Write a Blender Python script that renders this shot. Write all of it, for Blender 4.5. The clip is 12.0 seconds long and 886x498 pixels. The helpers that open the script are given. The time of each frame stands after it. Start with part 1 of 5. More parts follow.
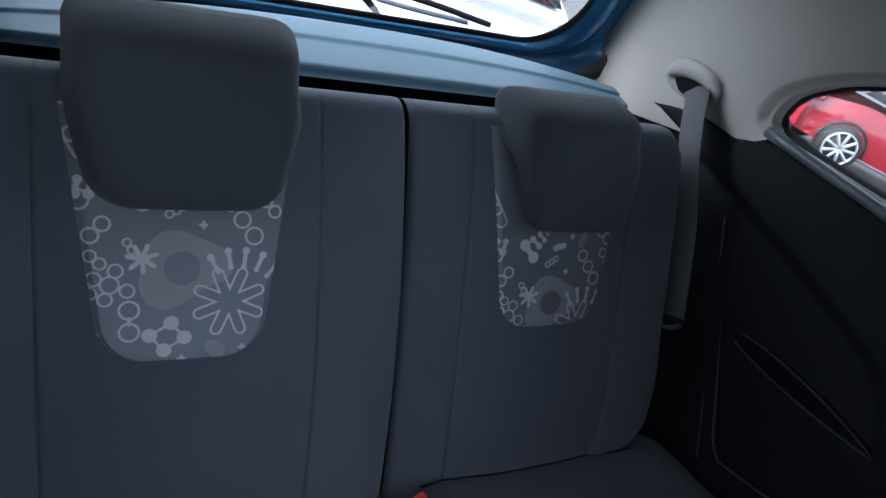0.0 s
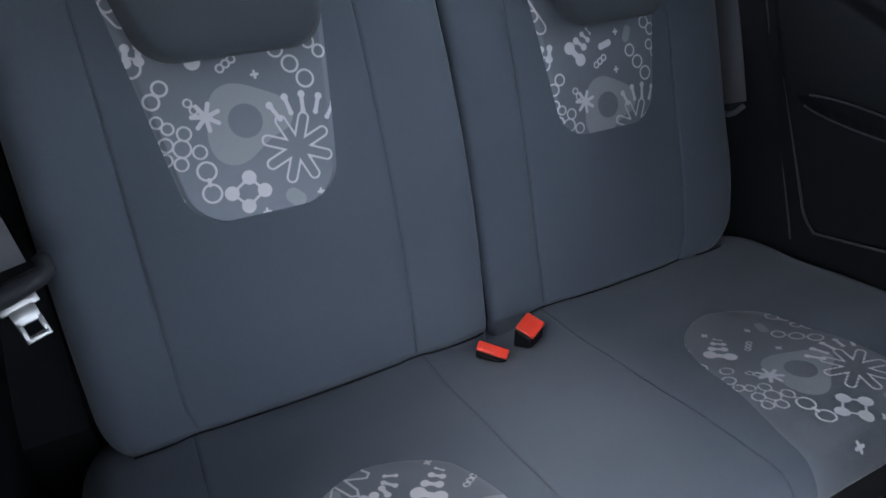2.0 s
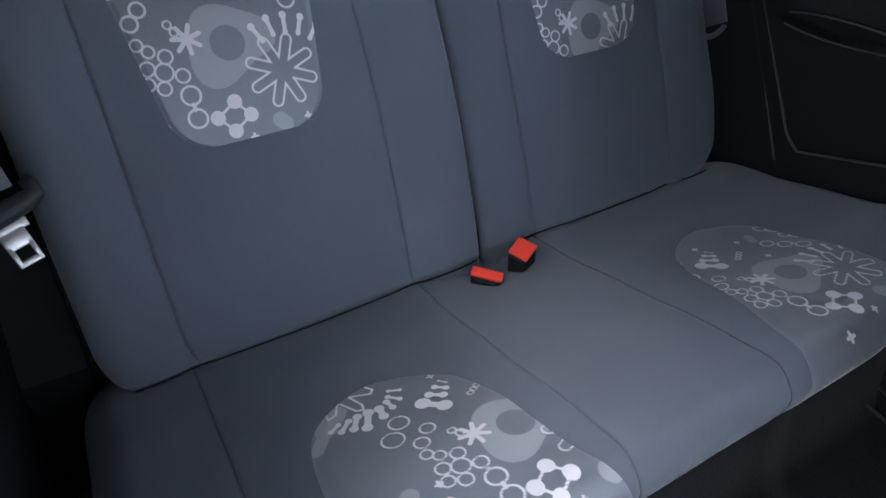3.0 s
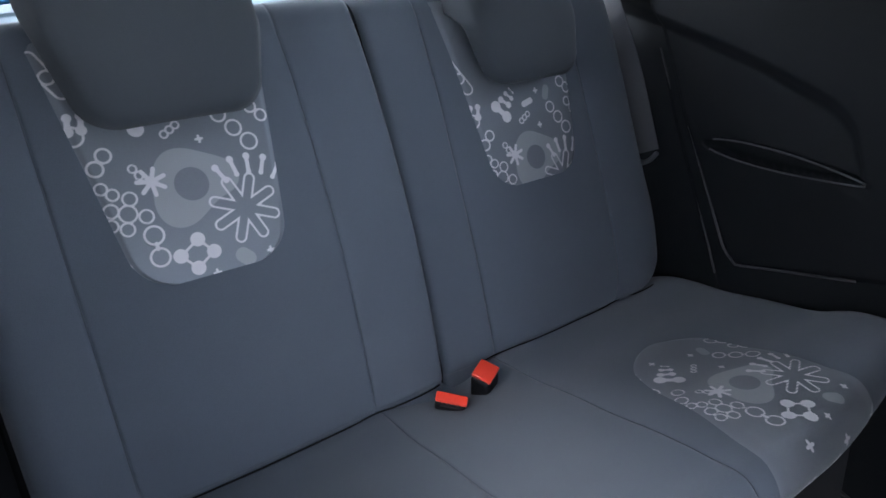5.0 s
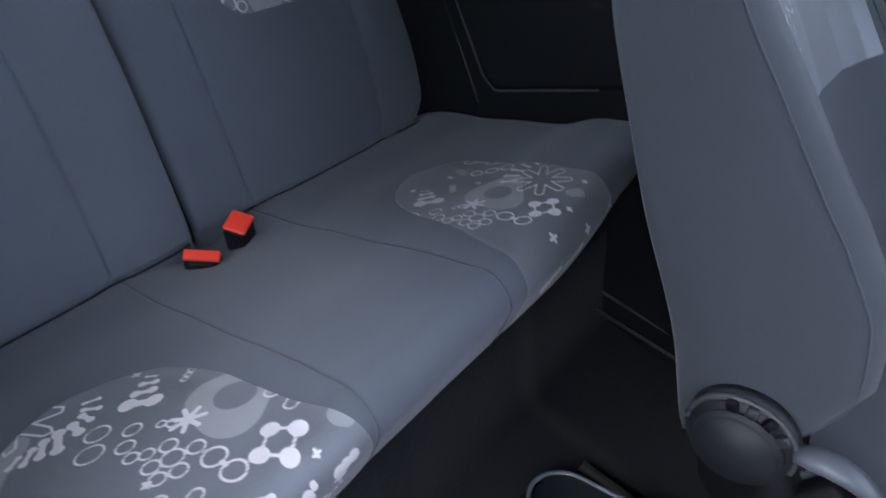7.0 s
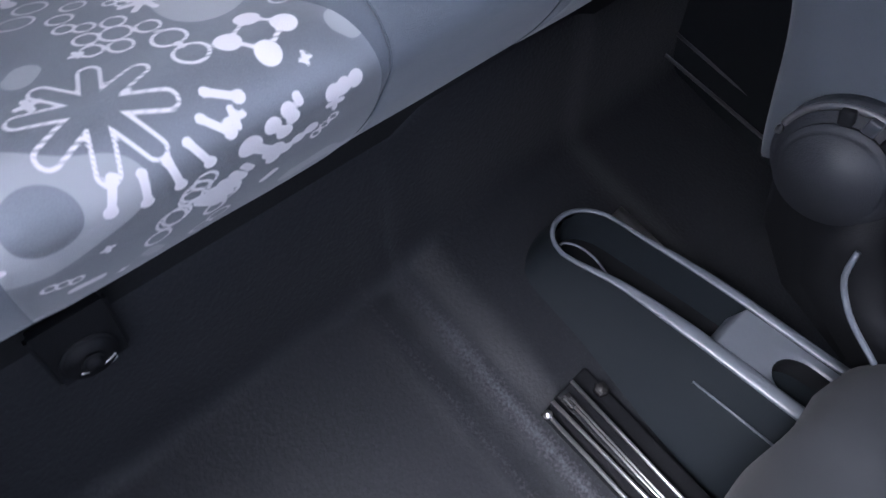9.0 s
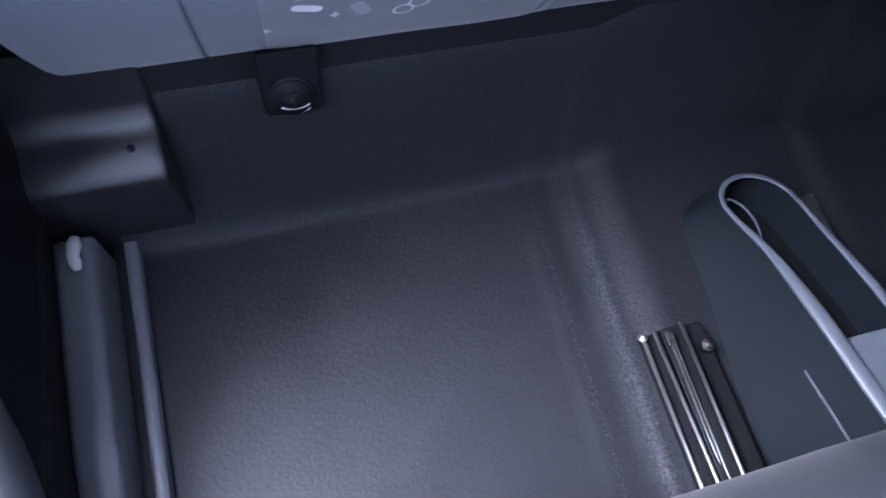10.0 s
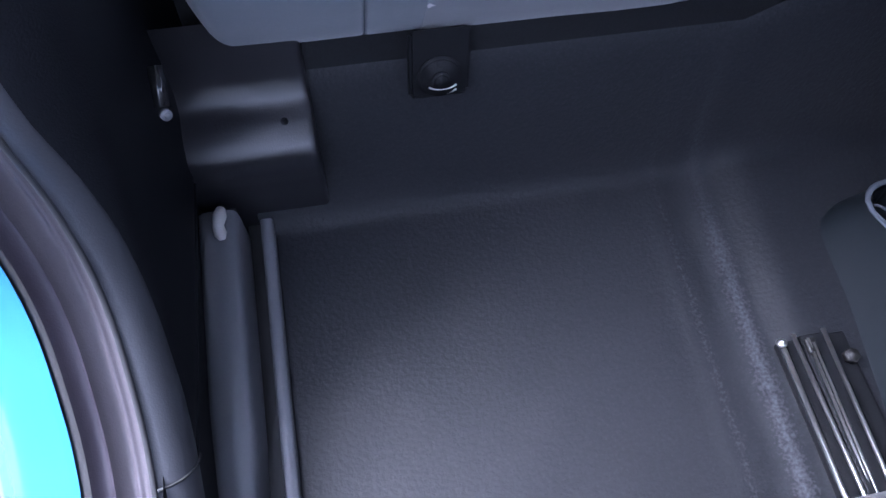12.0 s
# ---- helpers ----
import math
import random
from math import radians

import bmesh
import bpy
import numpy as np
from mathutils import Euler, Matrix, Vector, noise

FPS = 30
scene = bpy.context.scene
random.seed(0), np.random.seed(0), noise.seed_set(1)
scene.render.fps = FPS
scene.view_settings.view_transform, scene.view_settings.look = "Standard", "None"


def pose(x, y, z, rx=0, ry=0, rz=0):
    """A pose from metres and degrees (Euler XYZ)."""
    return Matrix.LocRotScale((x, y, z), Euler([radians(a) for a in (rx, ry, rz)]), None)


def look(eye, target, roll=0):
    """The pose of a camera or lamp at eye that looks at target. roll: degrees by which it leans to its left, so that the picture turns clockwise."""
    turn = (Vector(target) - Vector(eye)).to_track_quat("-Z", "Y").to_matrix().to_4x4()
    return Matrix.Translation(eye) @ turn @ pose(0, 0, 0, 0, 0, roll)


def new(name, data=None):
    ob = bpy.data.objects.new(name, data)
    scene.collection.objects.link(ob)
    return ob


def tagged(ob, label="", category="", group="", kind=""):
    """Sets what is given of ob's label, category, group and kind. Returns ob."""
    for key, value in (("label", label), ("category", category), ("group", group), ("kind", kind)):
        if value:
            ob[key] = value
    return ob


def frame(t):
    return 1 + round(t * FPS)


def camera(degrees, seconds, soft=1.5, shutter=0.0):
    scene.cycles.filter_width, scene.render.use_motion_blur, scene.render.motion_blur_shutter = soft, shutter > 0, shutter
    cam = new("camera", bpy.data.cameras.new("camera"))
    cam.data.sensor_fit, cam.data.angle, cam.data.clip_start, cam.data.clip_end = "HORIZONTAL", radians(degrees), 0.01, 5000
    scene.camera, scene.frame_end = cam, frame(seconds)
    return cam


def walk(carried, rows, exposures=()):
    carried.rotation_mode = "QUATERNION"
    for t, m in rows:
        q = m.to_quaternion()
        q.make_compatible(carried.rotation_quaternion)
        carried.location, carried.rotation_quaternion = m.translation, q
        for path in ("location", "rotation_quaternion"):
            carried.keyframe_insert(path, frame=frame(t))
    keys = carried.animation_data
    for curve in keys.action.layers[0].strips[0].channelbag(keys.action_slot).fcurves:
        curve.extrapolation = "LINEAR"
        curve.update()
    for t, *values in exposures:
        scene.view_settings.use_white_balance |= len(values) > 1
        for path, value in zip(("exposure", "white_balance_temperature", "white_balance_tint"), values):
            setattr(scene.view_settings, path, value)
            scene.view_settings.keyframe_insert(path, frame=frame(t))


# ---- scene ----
cam = camera(67.5, 12.0, 1.5, 0.2)
PATH = [
    (0, (-0.376, -0.439, 1.229), (0.522, 0.841, -0.019), 23.3),
    (0.5, (-0.396, -0.464, 1.191), (0.544, 0.792, -0.05), 18.2),
    (1, (-0.413, -0.509, 1.154), (0.465, 0.785, -0.093), 12.3),
    (1.5, (-0.436, -0.525, 1.119), (0.381, 0.815, -0.121), 7.6),
    (2, (-0.438, -0.55, 1.073), (0.339, 0.693, -0.287), 7.0),
    (2.5, (-0.457, -0.573, 1.041), (0.315, 0.648, -0.343), 5.5),
    (2.7, (-0.462, -0.582, 1.031), (0.336, 0.609, -0.364), 6.0),
    (4.3, (-0.502, -0.595, 1.008), (0.295, 0.55, -0.426), 5.5),
    (4.5, (-0.487, -0.592, 1.026), (0.305, 0.689, -0.291), 3.1),
    (5, (-0.486, -0.581, 1.04), (0.543, 0.707, -0.093), 6.3),
    (5.5, (-0.475, -0.597, 1.039), (0.612, 0.616, -0.122), 6.4),
    (6, (-0.457, -0.594, 1.04), (0.762, 0.544, -0.063), 7.5),
    (6.5, (-0.437, -0.63, 1.008), (0.769, 0.376, -0.23), 9.4),
    (6.8, (-0.427, -0.639, 0.989), (0.843, 0.2, -0.308), 12.3),
    (7, (-0.403, -0.651, 0.951), (0.89, 0.1, -0.377), 12.0),
    (7.2, (-0.388, -0.656, 0.905), (0.928, -0.01, -0.455), 14.2),
    (8.8, (-0.359, -0.668, 0.75), (0.633, -0.19, -0.919), 19.5),
    (9, (-0.384, -0.685, 0.753), (0.555, -0.23, -0.953), 23.7),
    (9.5, (-0.357, -0.833, 0.78), (0.147, -0.098, -1.011), 11.8),
    (10, (-0.399, -0.859, 0.76), (0.0, -0.124, -1.057), 14.3),
    (10.5, (-0.412, -0.904, 0.747), (-0.083, -0.151, -1.076), 14.6),
    (11, (-0.438, -0.902, 0.743), (-0.095, -0.162, -1.083), 17.4),
    (11.5, (-0.467, -0.884, 0.741), (-0.187, -0.069, -1.063), 11.2),
    (12, (-0.483, -0.884, 0.729), (-0.251, -0.026, -1.063), 5.1),
]
LIGHT = [(0, 2.4, 5850, 11), (0.3, 2.75, 6000, 11), (0.7, 3.12, 6250, 12), (1.1, 3.22, 6300, 13), (1.5, 3.46, 6200, 10), (5.0, 3.55, 6150, 11), (6.0, 3.5, 6200, 12), (7.2, 3.42, 5950, 12), (8.8, 3.6, 5900, 17), (9.0, 3.6, 5900, 17), (9.4, 3.85, 5750, 19), (10.0, 4.12, 5400, 22), (12.0, 4.2, 5350, 22)]
walk(cam, [(t, look(eye, target, roll)) for t, eye, target, roll in PATH], LIGHT)

# ---- world, sun, exposure ----
world = bpy.data.worlds.new("overcast_sky")
scene.world = world
world.use_nodes = True
wn = world.node_tree.nodes
sky = wn.new("ShaderNodeTexSky")
sky.sky_type, sky.sun_disc = "NISHITA", False
sky.sun_elevation, sky.sun_rotation = radians(55), radians(291)
sky.air_density, sky.dust_density, sky.ozone_density = 1.0, 2.5, 1.2
cloud = wn.new("ShaderNodeHueSaturation")
cloud.inputs["Saturation"].default_value = 0.4
world.node_tree.links.new(sky.outputs[0], cloud.inputs["Color"])
world.node_tree.links.new(cloud.outputs[0], wn["Background"].inputs[0])
wn["Background"].inputs[1].default_value = 0.15
sun = new("sun", bpy.data.lights.new("sun", "SUN"))
sun.data.energy, sun.data.angle, sun.data.color = 0.9, radians(35), (0.97, 0.98, 1.0)
sun.matrix_world = look((-2.9, 1.1, 4.4), (0, 0, 0))

# ---- materials ----


def mat(name, color, rough=0.8, metal=0.0, grain=0.0, scale=400.0, bump=0.0, wear=0.0, wear_scale=9.0, sheen=0.0, coat=0.0, spec=0.5):
    """A surface with two scales of variation: fine grain and broad wear, and a fine bump."""
    m = bpy.data.materials.new(name)
    m.use_nodes = True
    nt = m.node_tree
    b = nt.nodes["Principled BSDF"]
    b.inputs["Roughness"].default_value, b.inputs["Metallic"].default_value = rough, metal
    b.inputs["Sheen Weight"].default_value, b.inputs["Coat Weight"].default_value = sheen, coat
    b.inputs["Sheen Roughness"].default_value, b.inputs["Specular IOR Level"].default_value = 0.5, spec
    tc = nt.nodes.new("ShaderNodeTexCoord")
    fine = nt.nodes.new("ShaderNodeTexNoise")
    fine.inputs["Scale"].default_value, fine.inputs["Detail"].default_value = scale, 3
    broad = nt.nodes.new("ShaderNodeTexNoise")
    broad.inputs["Scale"].default_value, broad.inputs["Detail"].default_value = wear_scale, 4
    for n in (fine, broad):
        nt.links.new(tc.outputs["Object"], n.inputs["Vector"])
    hsv = nt.nodes.new("ShaderNodeHueSaturation")
    hsv.inputs["Color"].default_value = (*color, 1)
    a = nt.nodes.new("ShaderNodeMath")
    a.operation = "MULTIPLY_ADD"
    nt.links.new(fine.outputs[0], a.inputs[0])
    a.inputs[1].default_value, a.inputs[2].default_value = grain * 2, 1 - grain - wear
    c = nt.nodes.new("ShaderNodeMath")
    c.operation = "MULTIPLY_ADD"
    nt.links.new(broad.outputs[0], c.inputs[0])
    c.inputs[1].default_value = wear * 2
    nt.links.new(a.outputs[0], c.inputs[2])
    nt.links.new(c.outputs[0], hsv.inputs["Value"])
    nt.links.new(hsv.outputs[0], b.inputs["Base Color"])
    if bump:
        bn = nt.nodes.new("ShaderNodeBump")
        bn.inputs["Strength"].default_value, bn.inputs["Distance"].default_value = bump, 0.001
        nt.links.new(fine.outputs[0], bn.inputs["Height"])
        nt.links.new(bn.outputs[0], b.inputs["Normal"])
    return m


def printed(name, ground, pale, mid):
    """Seat cloth with a woven-in print: the mesh carries the distance to the pale and the half-tone figures."""
    m = mat(name, ground, 0.5, grain=0.14, scale=900, bump=0.25, wear=0.08, sheen=0.28, spec=0.5)
    nt = m.node_tree
    b = nt.nodes["Principled BSDF"]
    last = b.inputs["Base Color"].links[0].from_socket
    masks = []
    for attr, col in (("mid_print", mid), ("pale_print", pale)):
        at = nt.nodes.new("ShaderNodeAttribute")
        at.attribute_name = attr
        mr = nt.nodes.new("ShaderNodeMapRange")
        mr.inputs[1].default_value, mr.inputs[2].default_value = 0.0005, -0.0005
        nt.links.new(at.outputs["Fac"], mr.inputs[0])
        mx = nt.nodes.new("ShaderNodeMix")
        mx.data_type = "RGBA"
        nt.links.new(mr.outputs[0], mx.inputs[0])
        nt.links.new(last, mx.inputs[6])
        mx.inputs[7].default_value = (*col, 1)
        last = mx.outputs[2]
        masks.append(mr.outputs[0])
    nt.links.new(last, b.inputs["Base Color"])
    # the ground is a satin weave, the figures are matt
    both = nt.nodes.new("ShaderNodeMath")
    both.operation = "MAXIMUM"
    nt.links.new(masks[0], both.inputs[0])
    nt.links.new(masks[1], both.inputs[1])
    satin = nt.nodes.new("ShaderNodeMath")
    satin.operation = "MULTIPLY_ADD"
    nt.links.new(both.outputs[0], satin.inputs[0])
    satin.inputs[1].default_value, satin.inputs[2].default_value = -0.52, 0.52
    nt.links.new(satin.outputs[0], b.inputs["Metallic"])
    return m


def glass(name, tint=(0.9, 0.95, 0.95)):
    m = bpy.data.materials.new(name)
    m.use_nodes = True
    nt = m.node_tree
    nt.nodes.remove(nt.nodes["Principled BSDF"])
    tr, gl, mx, fr = (nt.nodes.new("ShaderNode" + k) for k in ("BsdfTransparent", "BsdfGlossy", "MixShader", "Fresnel"))
    tr.inputs[0].default_value = (*tint, 1)
    gl.inputs["Roughness"].default_value = 0.02
    fr.inputs[0].default_value = 1.45
    for a, c in ((fr.outputs[0], mx.inputs[0]), (tr.outputs[0], mx.inputs[1]), (gl.outputs[0], mx.inputs[2])):
        nt.links.new(a, c)
    nt.links.new(mx.outputs[0], nt.nodes["Material Output"].inputs[0])
    return m


CLOTH = mat("grey_blue_seat_cloth", (0.104, 0.121, 0.147), 0.85, grain=0.2, scale=900, bump=0.4, wear=0.12, wear_scale=6, sheen=0.25)
HEADCLOTH = mat("charcoal_headrest_cloth", (0.050, 0.057, 0.066), 0.9, grain=0.16, scale=1100, bump=0.3, wear=0.08, wear_scale=7, sheen=0.1)
PRINT = printed("printed_seat_cloth", (0.220, 0.237, 0.266), (0.74, 0.705, 0.73), (0.34, 0.35, 0.37))
SEAM = mat("seam_thread", (0.085, 0.098, 0.116), 0.9, grain=0.2)
CARPET = mat("dark_floor_carpet", (0.0105, 0.0115, 0.0145), 0.56, spec=0.26, grain=0.4, scale=190, bump=0.9, wear=0.16, wear_scale=5, sheen=0.1)
nt = CARPET.node_tree
cs = nt.nodes.new("ShaderNodeSeparateXYZ")
nt.links.new(nt.nodes["Texture Coordinate"].outputs["Object"], cs.inputs[0])
last = nt.nodes["Principled BSDF"].inputs["Base Color"].links[0].from_socket
fluff = nt.nodes.new("ShaderNodeTexNoise")
fluff.inputs["Scale"].default_value, fluff.inputs["Detail"].default_value = 260, 6
nt.links.new(nt.nodes["Texture Coordinate"].outputs["Object"], fluff.inputs["Vector"])
# pale specks in the colour imitate glints on the carpet fibres
sparkle = nt.nodes.new("ShaderNodeTexNoise")
sparkle.inputs["Scale"].default_value, sparkle.inputs["Detail"].default_value = 330, 2
nt.links.new(nt.nodes["Texture Coordinate"].outputs["Object"], sparkle.inputs["Vector"])
sparkle_on = nt.nodes.new("ShaderNodeMapRange")
sparkle_on.inputs[1].default_value, sparkle_on.inputs[2].default_value, sparkle_on.inputs[4].default_value = 0.52, 0.80, 0.24
nt.links.new(sparkle.outputs[0], sparkle_on.inputs[0])
mx = nt.nodes.new("ShaderNodeMix")
mx.data_type = "RGBA"
nt.links.new(sparkle_on.outputs[0], mx.inputs[0])
nt.links.new(last, mx.inputs[6])
mx.inputs[7].default_value = (0.046, 0.048, 0.056, 1)
last = mx.outputs[2]
for x0, lean, width, amount in ((-0.041, 0.0, 0.028, 0.60), (-0.097, 0.0, 0.020, 0.30)):
    line = nt.nodes.new("ShaderNodeMath")
    line.operation = "MULTIPLY_ADD"
    nt.links.new(cs.outputs[1], line.inputs[0])
    line.inputs[1].default_value, line.inputs[2].default_value = lean, x0 + lean * 0.6
    off = nt.nodes.new("ShaderNodeMath")
    off.operation = "SUBTRACT"
    nt.links.new(cs.outputs[0], off.inputs[0])
    nt.links.new(line.outputs[0], off.inputs[1])
    mag = nt.nodes.new("ShaderNodeMath")
    mag.operation = "ABSOLUTE"
    nt.links.new(off.outputs[0], mag.inputs[0])
    fall = nt.nodes.new("ShaderNodeMapRange")
    fall.inputs[1].default_value, fall.inputs[2].default_value, fall.inputs[3].default_value, fall.inputs[4].default_value = 0.0, width, amount, -0.35
    nt.links.new(mag.outputs[0], fall.inputs[0])
    rough_edge = nt.nodes.new("ShaderNodeMath")
    rough_edge.operation = "MULTIPLY_ADD"
    nt.links.new(fluff.outputs[0], rough_edge.inputs[0])
    rough_edge.inputs[1].default_value = 1.6
    nt.links.new(fall.outputs[0], rough_edge.inputs[2])
    ramp = nt.nodes.new("ShaderNodeMapRange")
    ramp.inputs[1].default_value, ramp.inputs[2].default_value = 0.95, 1.75
    nt.links.new(rough_edge.outputs[0], ramp.inputs[0])
    reach = nt.nodes.new("ShaderNodeMapRange")
    reach.inputs[1].default_value, reach.inputs[2].default_value, reach.inputs[3].default_value, reach.inputs[4].default_value = -0.40, -0.62, 0.0, 0.8
    nt.links.new(cs.outputs[1], reach.inputs[0])
    both = nt.nodes.new("ShaderNodeMath")
    both.operation = "MULTIPLY"
    nt.links.new(ramp.outputs[0], both.inputs[0])
    nt.links.new(reach.outputs[0], both.inputs[1])
    mx = nt.nodes.new("ShaderNodeMix")
    mx.data_type = "RGBA"
    nt.links.new(both.outputs[0], mx.inputs[0])
    nt.links.new(last, mx.inputs[6])
    mx.inputs[7].default_value = (0.095, 0.098, 0.112, 1)
    last = mx.outputs[2]
nt.links.new(last, nt.nodes["Principled BSDF"].inputs["Base Color"])
# heel board carpet, darker than the floor's: bench shade put into its colour
HEELCARPET = mat("shade_dark_heel_carpet", (0.007, 0.0075, 0.009), 0.8, grain=0.35, scale=300, bump=0.4, wear=0.15, wear_scale=6, spec=0.3)
TRIM = mat("black_grained_plastic", (0.009, 0.0095, 0.011), 0.6, spec=0.16, grain=0.2, scale=700, bump=0.35, wear=0.1)
TRIM_SOFT = mat("dark_grey_plastic", (0.024, 0.0255, 0.030), 0.5, spec=0.35, grain=0.15, scale=600, bump=0.3, wear=0.12)
TRIM_QUARTER = mat("dark_slate_quarter_plastic", (0.0120, 0.0134, 0.0155), 0.6, spec=0.17, grain=0.2, scale=700, bump=0.35, wear=0.12)
# quarter trim kept near black: its shade is put into the colour
TRIM_SIDE = mat("shade_black_side_trim", (0.0065, 0.007, 0.009), 0.55, spec=0.14, grain=0.15, scale=600, bump=0.3, wear=0.2, wear_scale=12)
SILL = mat("scuffed_sill_plastic", (0.128, 0.132, 0.145), 0.38, grain=0.12, scale=500, bump=0.2, wear=0.14)
CONSOLE = mat("slate_console_plastic", (0.0095, 0.0125, 0.0155), 0.5, spec=0.25, grain=0.12, scale=700, bump=0.25, wear=0.08)
RIM = mat("satin_grey_console_rim", (0.115, 0.128, 0.147), 0.32, grain=0.08, scale=500, bump=0.1, wear=0.08)
PILLAR = mat("light_grey_pillar_plastic", (0.48, 0.46, 0.425), 0.6, grain=0.06, scale=700, bump=0.2, wear=0.05)
LINER = mat("light_grey_headliner", (0.58, 0.57, 0.55), 0.95, grain=0.1, scale=900, bump=0.4, wear=0.05)
WEB = mat("grey_belt_webbing", (0.115, 0.115, 0.124), 0.7, grain=0.3, scale=1500, bump=0.5, wear=0.05)
RED = mat("red_buckle_plastic", (0.95, 0.06, 0.03), 0.3, grain=0.04, wear=0.05)
STEEL = mat("bright_rail_steel", (0.75, 0.73, 0.71), 0.33, metal=1.0, grain=0.12, scale=300, bump=0.05, wear=0.15)
DARK_STEEL = mat("greased_dark_steel", (0.022, 0.021, 0.021), 0.5, metal=0.3, grain=0.2, scale=200, bump=0.2, wear=0.2)
# dark felt with the sky's blue light put into its colour
SHELF = mat("sky_tinted_shelf_felt", (0.078, 0.162, 0.215), 0.5, grain=0.12, scale=700, bump=0.3, wear=0.08, sheen=0.12)
BLUE = mat("metallic_blue_paint", (0.06, 0.235, 0.46), 0.26, metal=0.25, grain=0.06, scale=1500, wear=0.08, coat=1.0)
RUBBER = mat("black_rubber", (0.02, 0.02, 0.021), 0.7, grain=0.15, scale=500, bump=0.2, wear=0.1)
SEAL_DARK = mat("dark_door_seal", (0.042, 0.036, 0.046), 0.5, grain=0.12, scale=500, bump=0.2, wear=0.16)
SEAL = mat("grey_door_seal", (0.078, 0.069, 0.077), 0.55, grain=0.12, scale=500, bump=0.2, wear=0.16)
REDCAR = mat("red_car_paint", (0.28, 0.006, 0.016), 0.25, grain=0.03, wear=0.05, coat=1.0)
WHITECAR = mat("white_car_paint", (0.55, 0.57, 0.59), 0.25, grain=0.02, wear=0.03, coat=1.0)
LAMP = mat("pale_lamp_lens", (0.8, 0.6, 0.6), 0.15, grain=0.05, wear=0.1, coat=1.0)
TAIL_LAMP = mat("pinkish_tail_lamp_lens", (0.62, 0.26, 0.27), 0.15, grain=0.05, wear=0.1, coat=1.0)
ALLOY = mat("silver_alloy_rim", (0.6, 0.6, 0.62), 0.3, metal=0.9, wear=0.1)
ASPHALT = mat("grey_asphalt", (0.09, 0.088, 0.085), 0.9, grain=0.4, scale=120, bump=0.6, wear=0.2, wear_scale=1.2)
GLOSS = mat("gloss_black_plastic", (0.010, 0.010, 0.011), 0.16, grain=0.1, scale=400)
# paler trim plastic; on the sill shoulder it stands in for door light
EDGE = mat("lightened_trim_plastic", (0.036, 0.0375, 0.043), 0.42, grain=0.12, scale=500, bump=0.2, wear=0.16)
BEAD = mat("pale_trim_line", (0.075, 0.074, 0.078), 0.4, grain=0.1, wear=0.2)
COVER = mat("worn_cover_plastic", (0.017, 0.017, 0.020), 0.34, grain=0.12, scale=500, bump=0.2, wear=0.25, wear_scale=14)
FRONTCLOTH = mat("slate_front_seat_cloth", (0.058, 0.067, 0.080), 0.85, grain=0.16, scale=1100, bump=0.3, wear=0.08, wear_scale=7, sheen=0.15)
# front seat cloth darkened for the near cushion, standing in for shade
NEARCLOTH = mat("darkened_cushion_cloth", (0.0175, 0.0195, 0.023), 0.9, grain=0.16, scale=1100, bump=0.3, wear=0.08, wear_scale=7, sheen=0.08)
TONGUE = mat("worn_tongue_steel", (0.5, 0.49, 0.48), 0.34, metal=0.9, grain=0.1, scale=500, bump=0.1, wear=0.2)
PALE = mat("off_white_clip_plastic", (0.55, 0.54, 0.52), 0.5, grain=0.05, wear=0.15)
PANE = glass("window_pane", (0.93, 0.96, 0.96))
DARKPANE = mat("dark_car_glass", (0.02, 0.025, 0.03), 0.08, wear=0.05, coat=1.0)

# ---- mesh helpers ----


def link(name, verts, faces, material, parent=None, label="", smooth=True, attrs=None):
    me = bpy.data.meshes.new(name)
    me.from_pydata([tuple(map(float, v)) for v in verts], [], [tuple(map(int, f)) for f in faces])
    me.materials.append(material)
    if attrs:
        for key, values in attrs.items():
            me.attributes.new(key, "FLOAT", "POINT").data.foreach_set("value", np.asarray(values, dtype=np.float32))
    if smooth:
        me.polygons.foreach_set("use_smooth", [True] * len(me.polygons))
    me.update()
    ob = new(name, me)
    if parent is not None:
        ob.parent = parent
    if label:
        tagged(ob, label)
    return ob


def part(name, bm, material, parent=None, label="", smooth=True):
    """Links a bmesh as one mesh object under a thing or a part."""
    me = bpy.data.meshes.new(name)
    bmesh.ops.recalc_face_normals(bm, faces=bm.faces)
    bm.to_mesh(me)
    bm.free()
    me.materials.append(material)
    if smooth:
        me.polygons.foreach_set("use_smooth", [True] * len(me.polygons))
    ob = new(name, me)
    if parent is not None:
        ob.parent = parent
    if label:
        tagged(ob, label)
    return ob


def thing(name, label, category, group="", kind="", at=(0, 0, 0)):
    ob = new(name)
    ob.empty_display_size = 0.05
    return tagged(ob, label, category, group, kind)


def grid(f, us, vs, close_u=False):
    """Vertices and quads of the sheet f(u, v) over the samples us and vs."""
    nu, nv = len(us), len(vs)
    verts = [f(u, v) for v in vs for u in us]
    faces = []
    for j in range(nv - 1):
        for i in range(nu if close_u else nu - 1):
            k = (i + 1) % nu
            faces.append((j * nu + i, j * nu + k, (j + 1) * nu + k, (j + 1) * nu + i))
    return verts, faces


def sheet(name, f, us, vs, material, parent=None, label="", close_u=False, smooth=True):
    v, q = grid(f, us, vs, close_u)
    return link(name, v, q, material, parent, label, smooth)


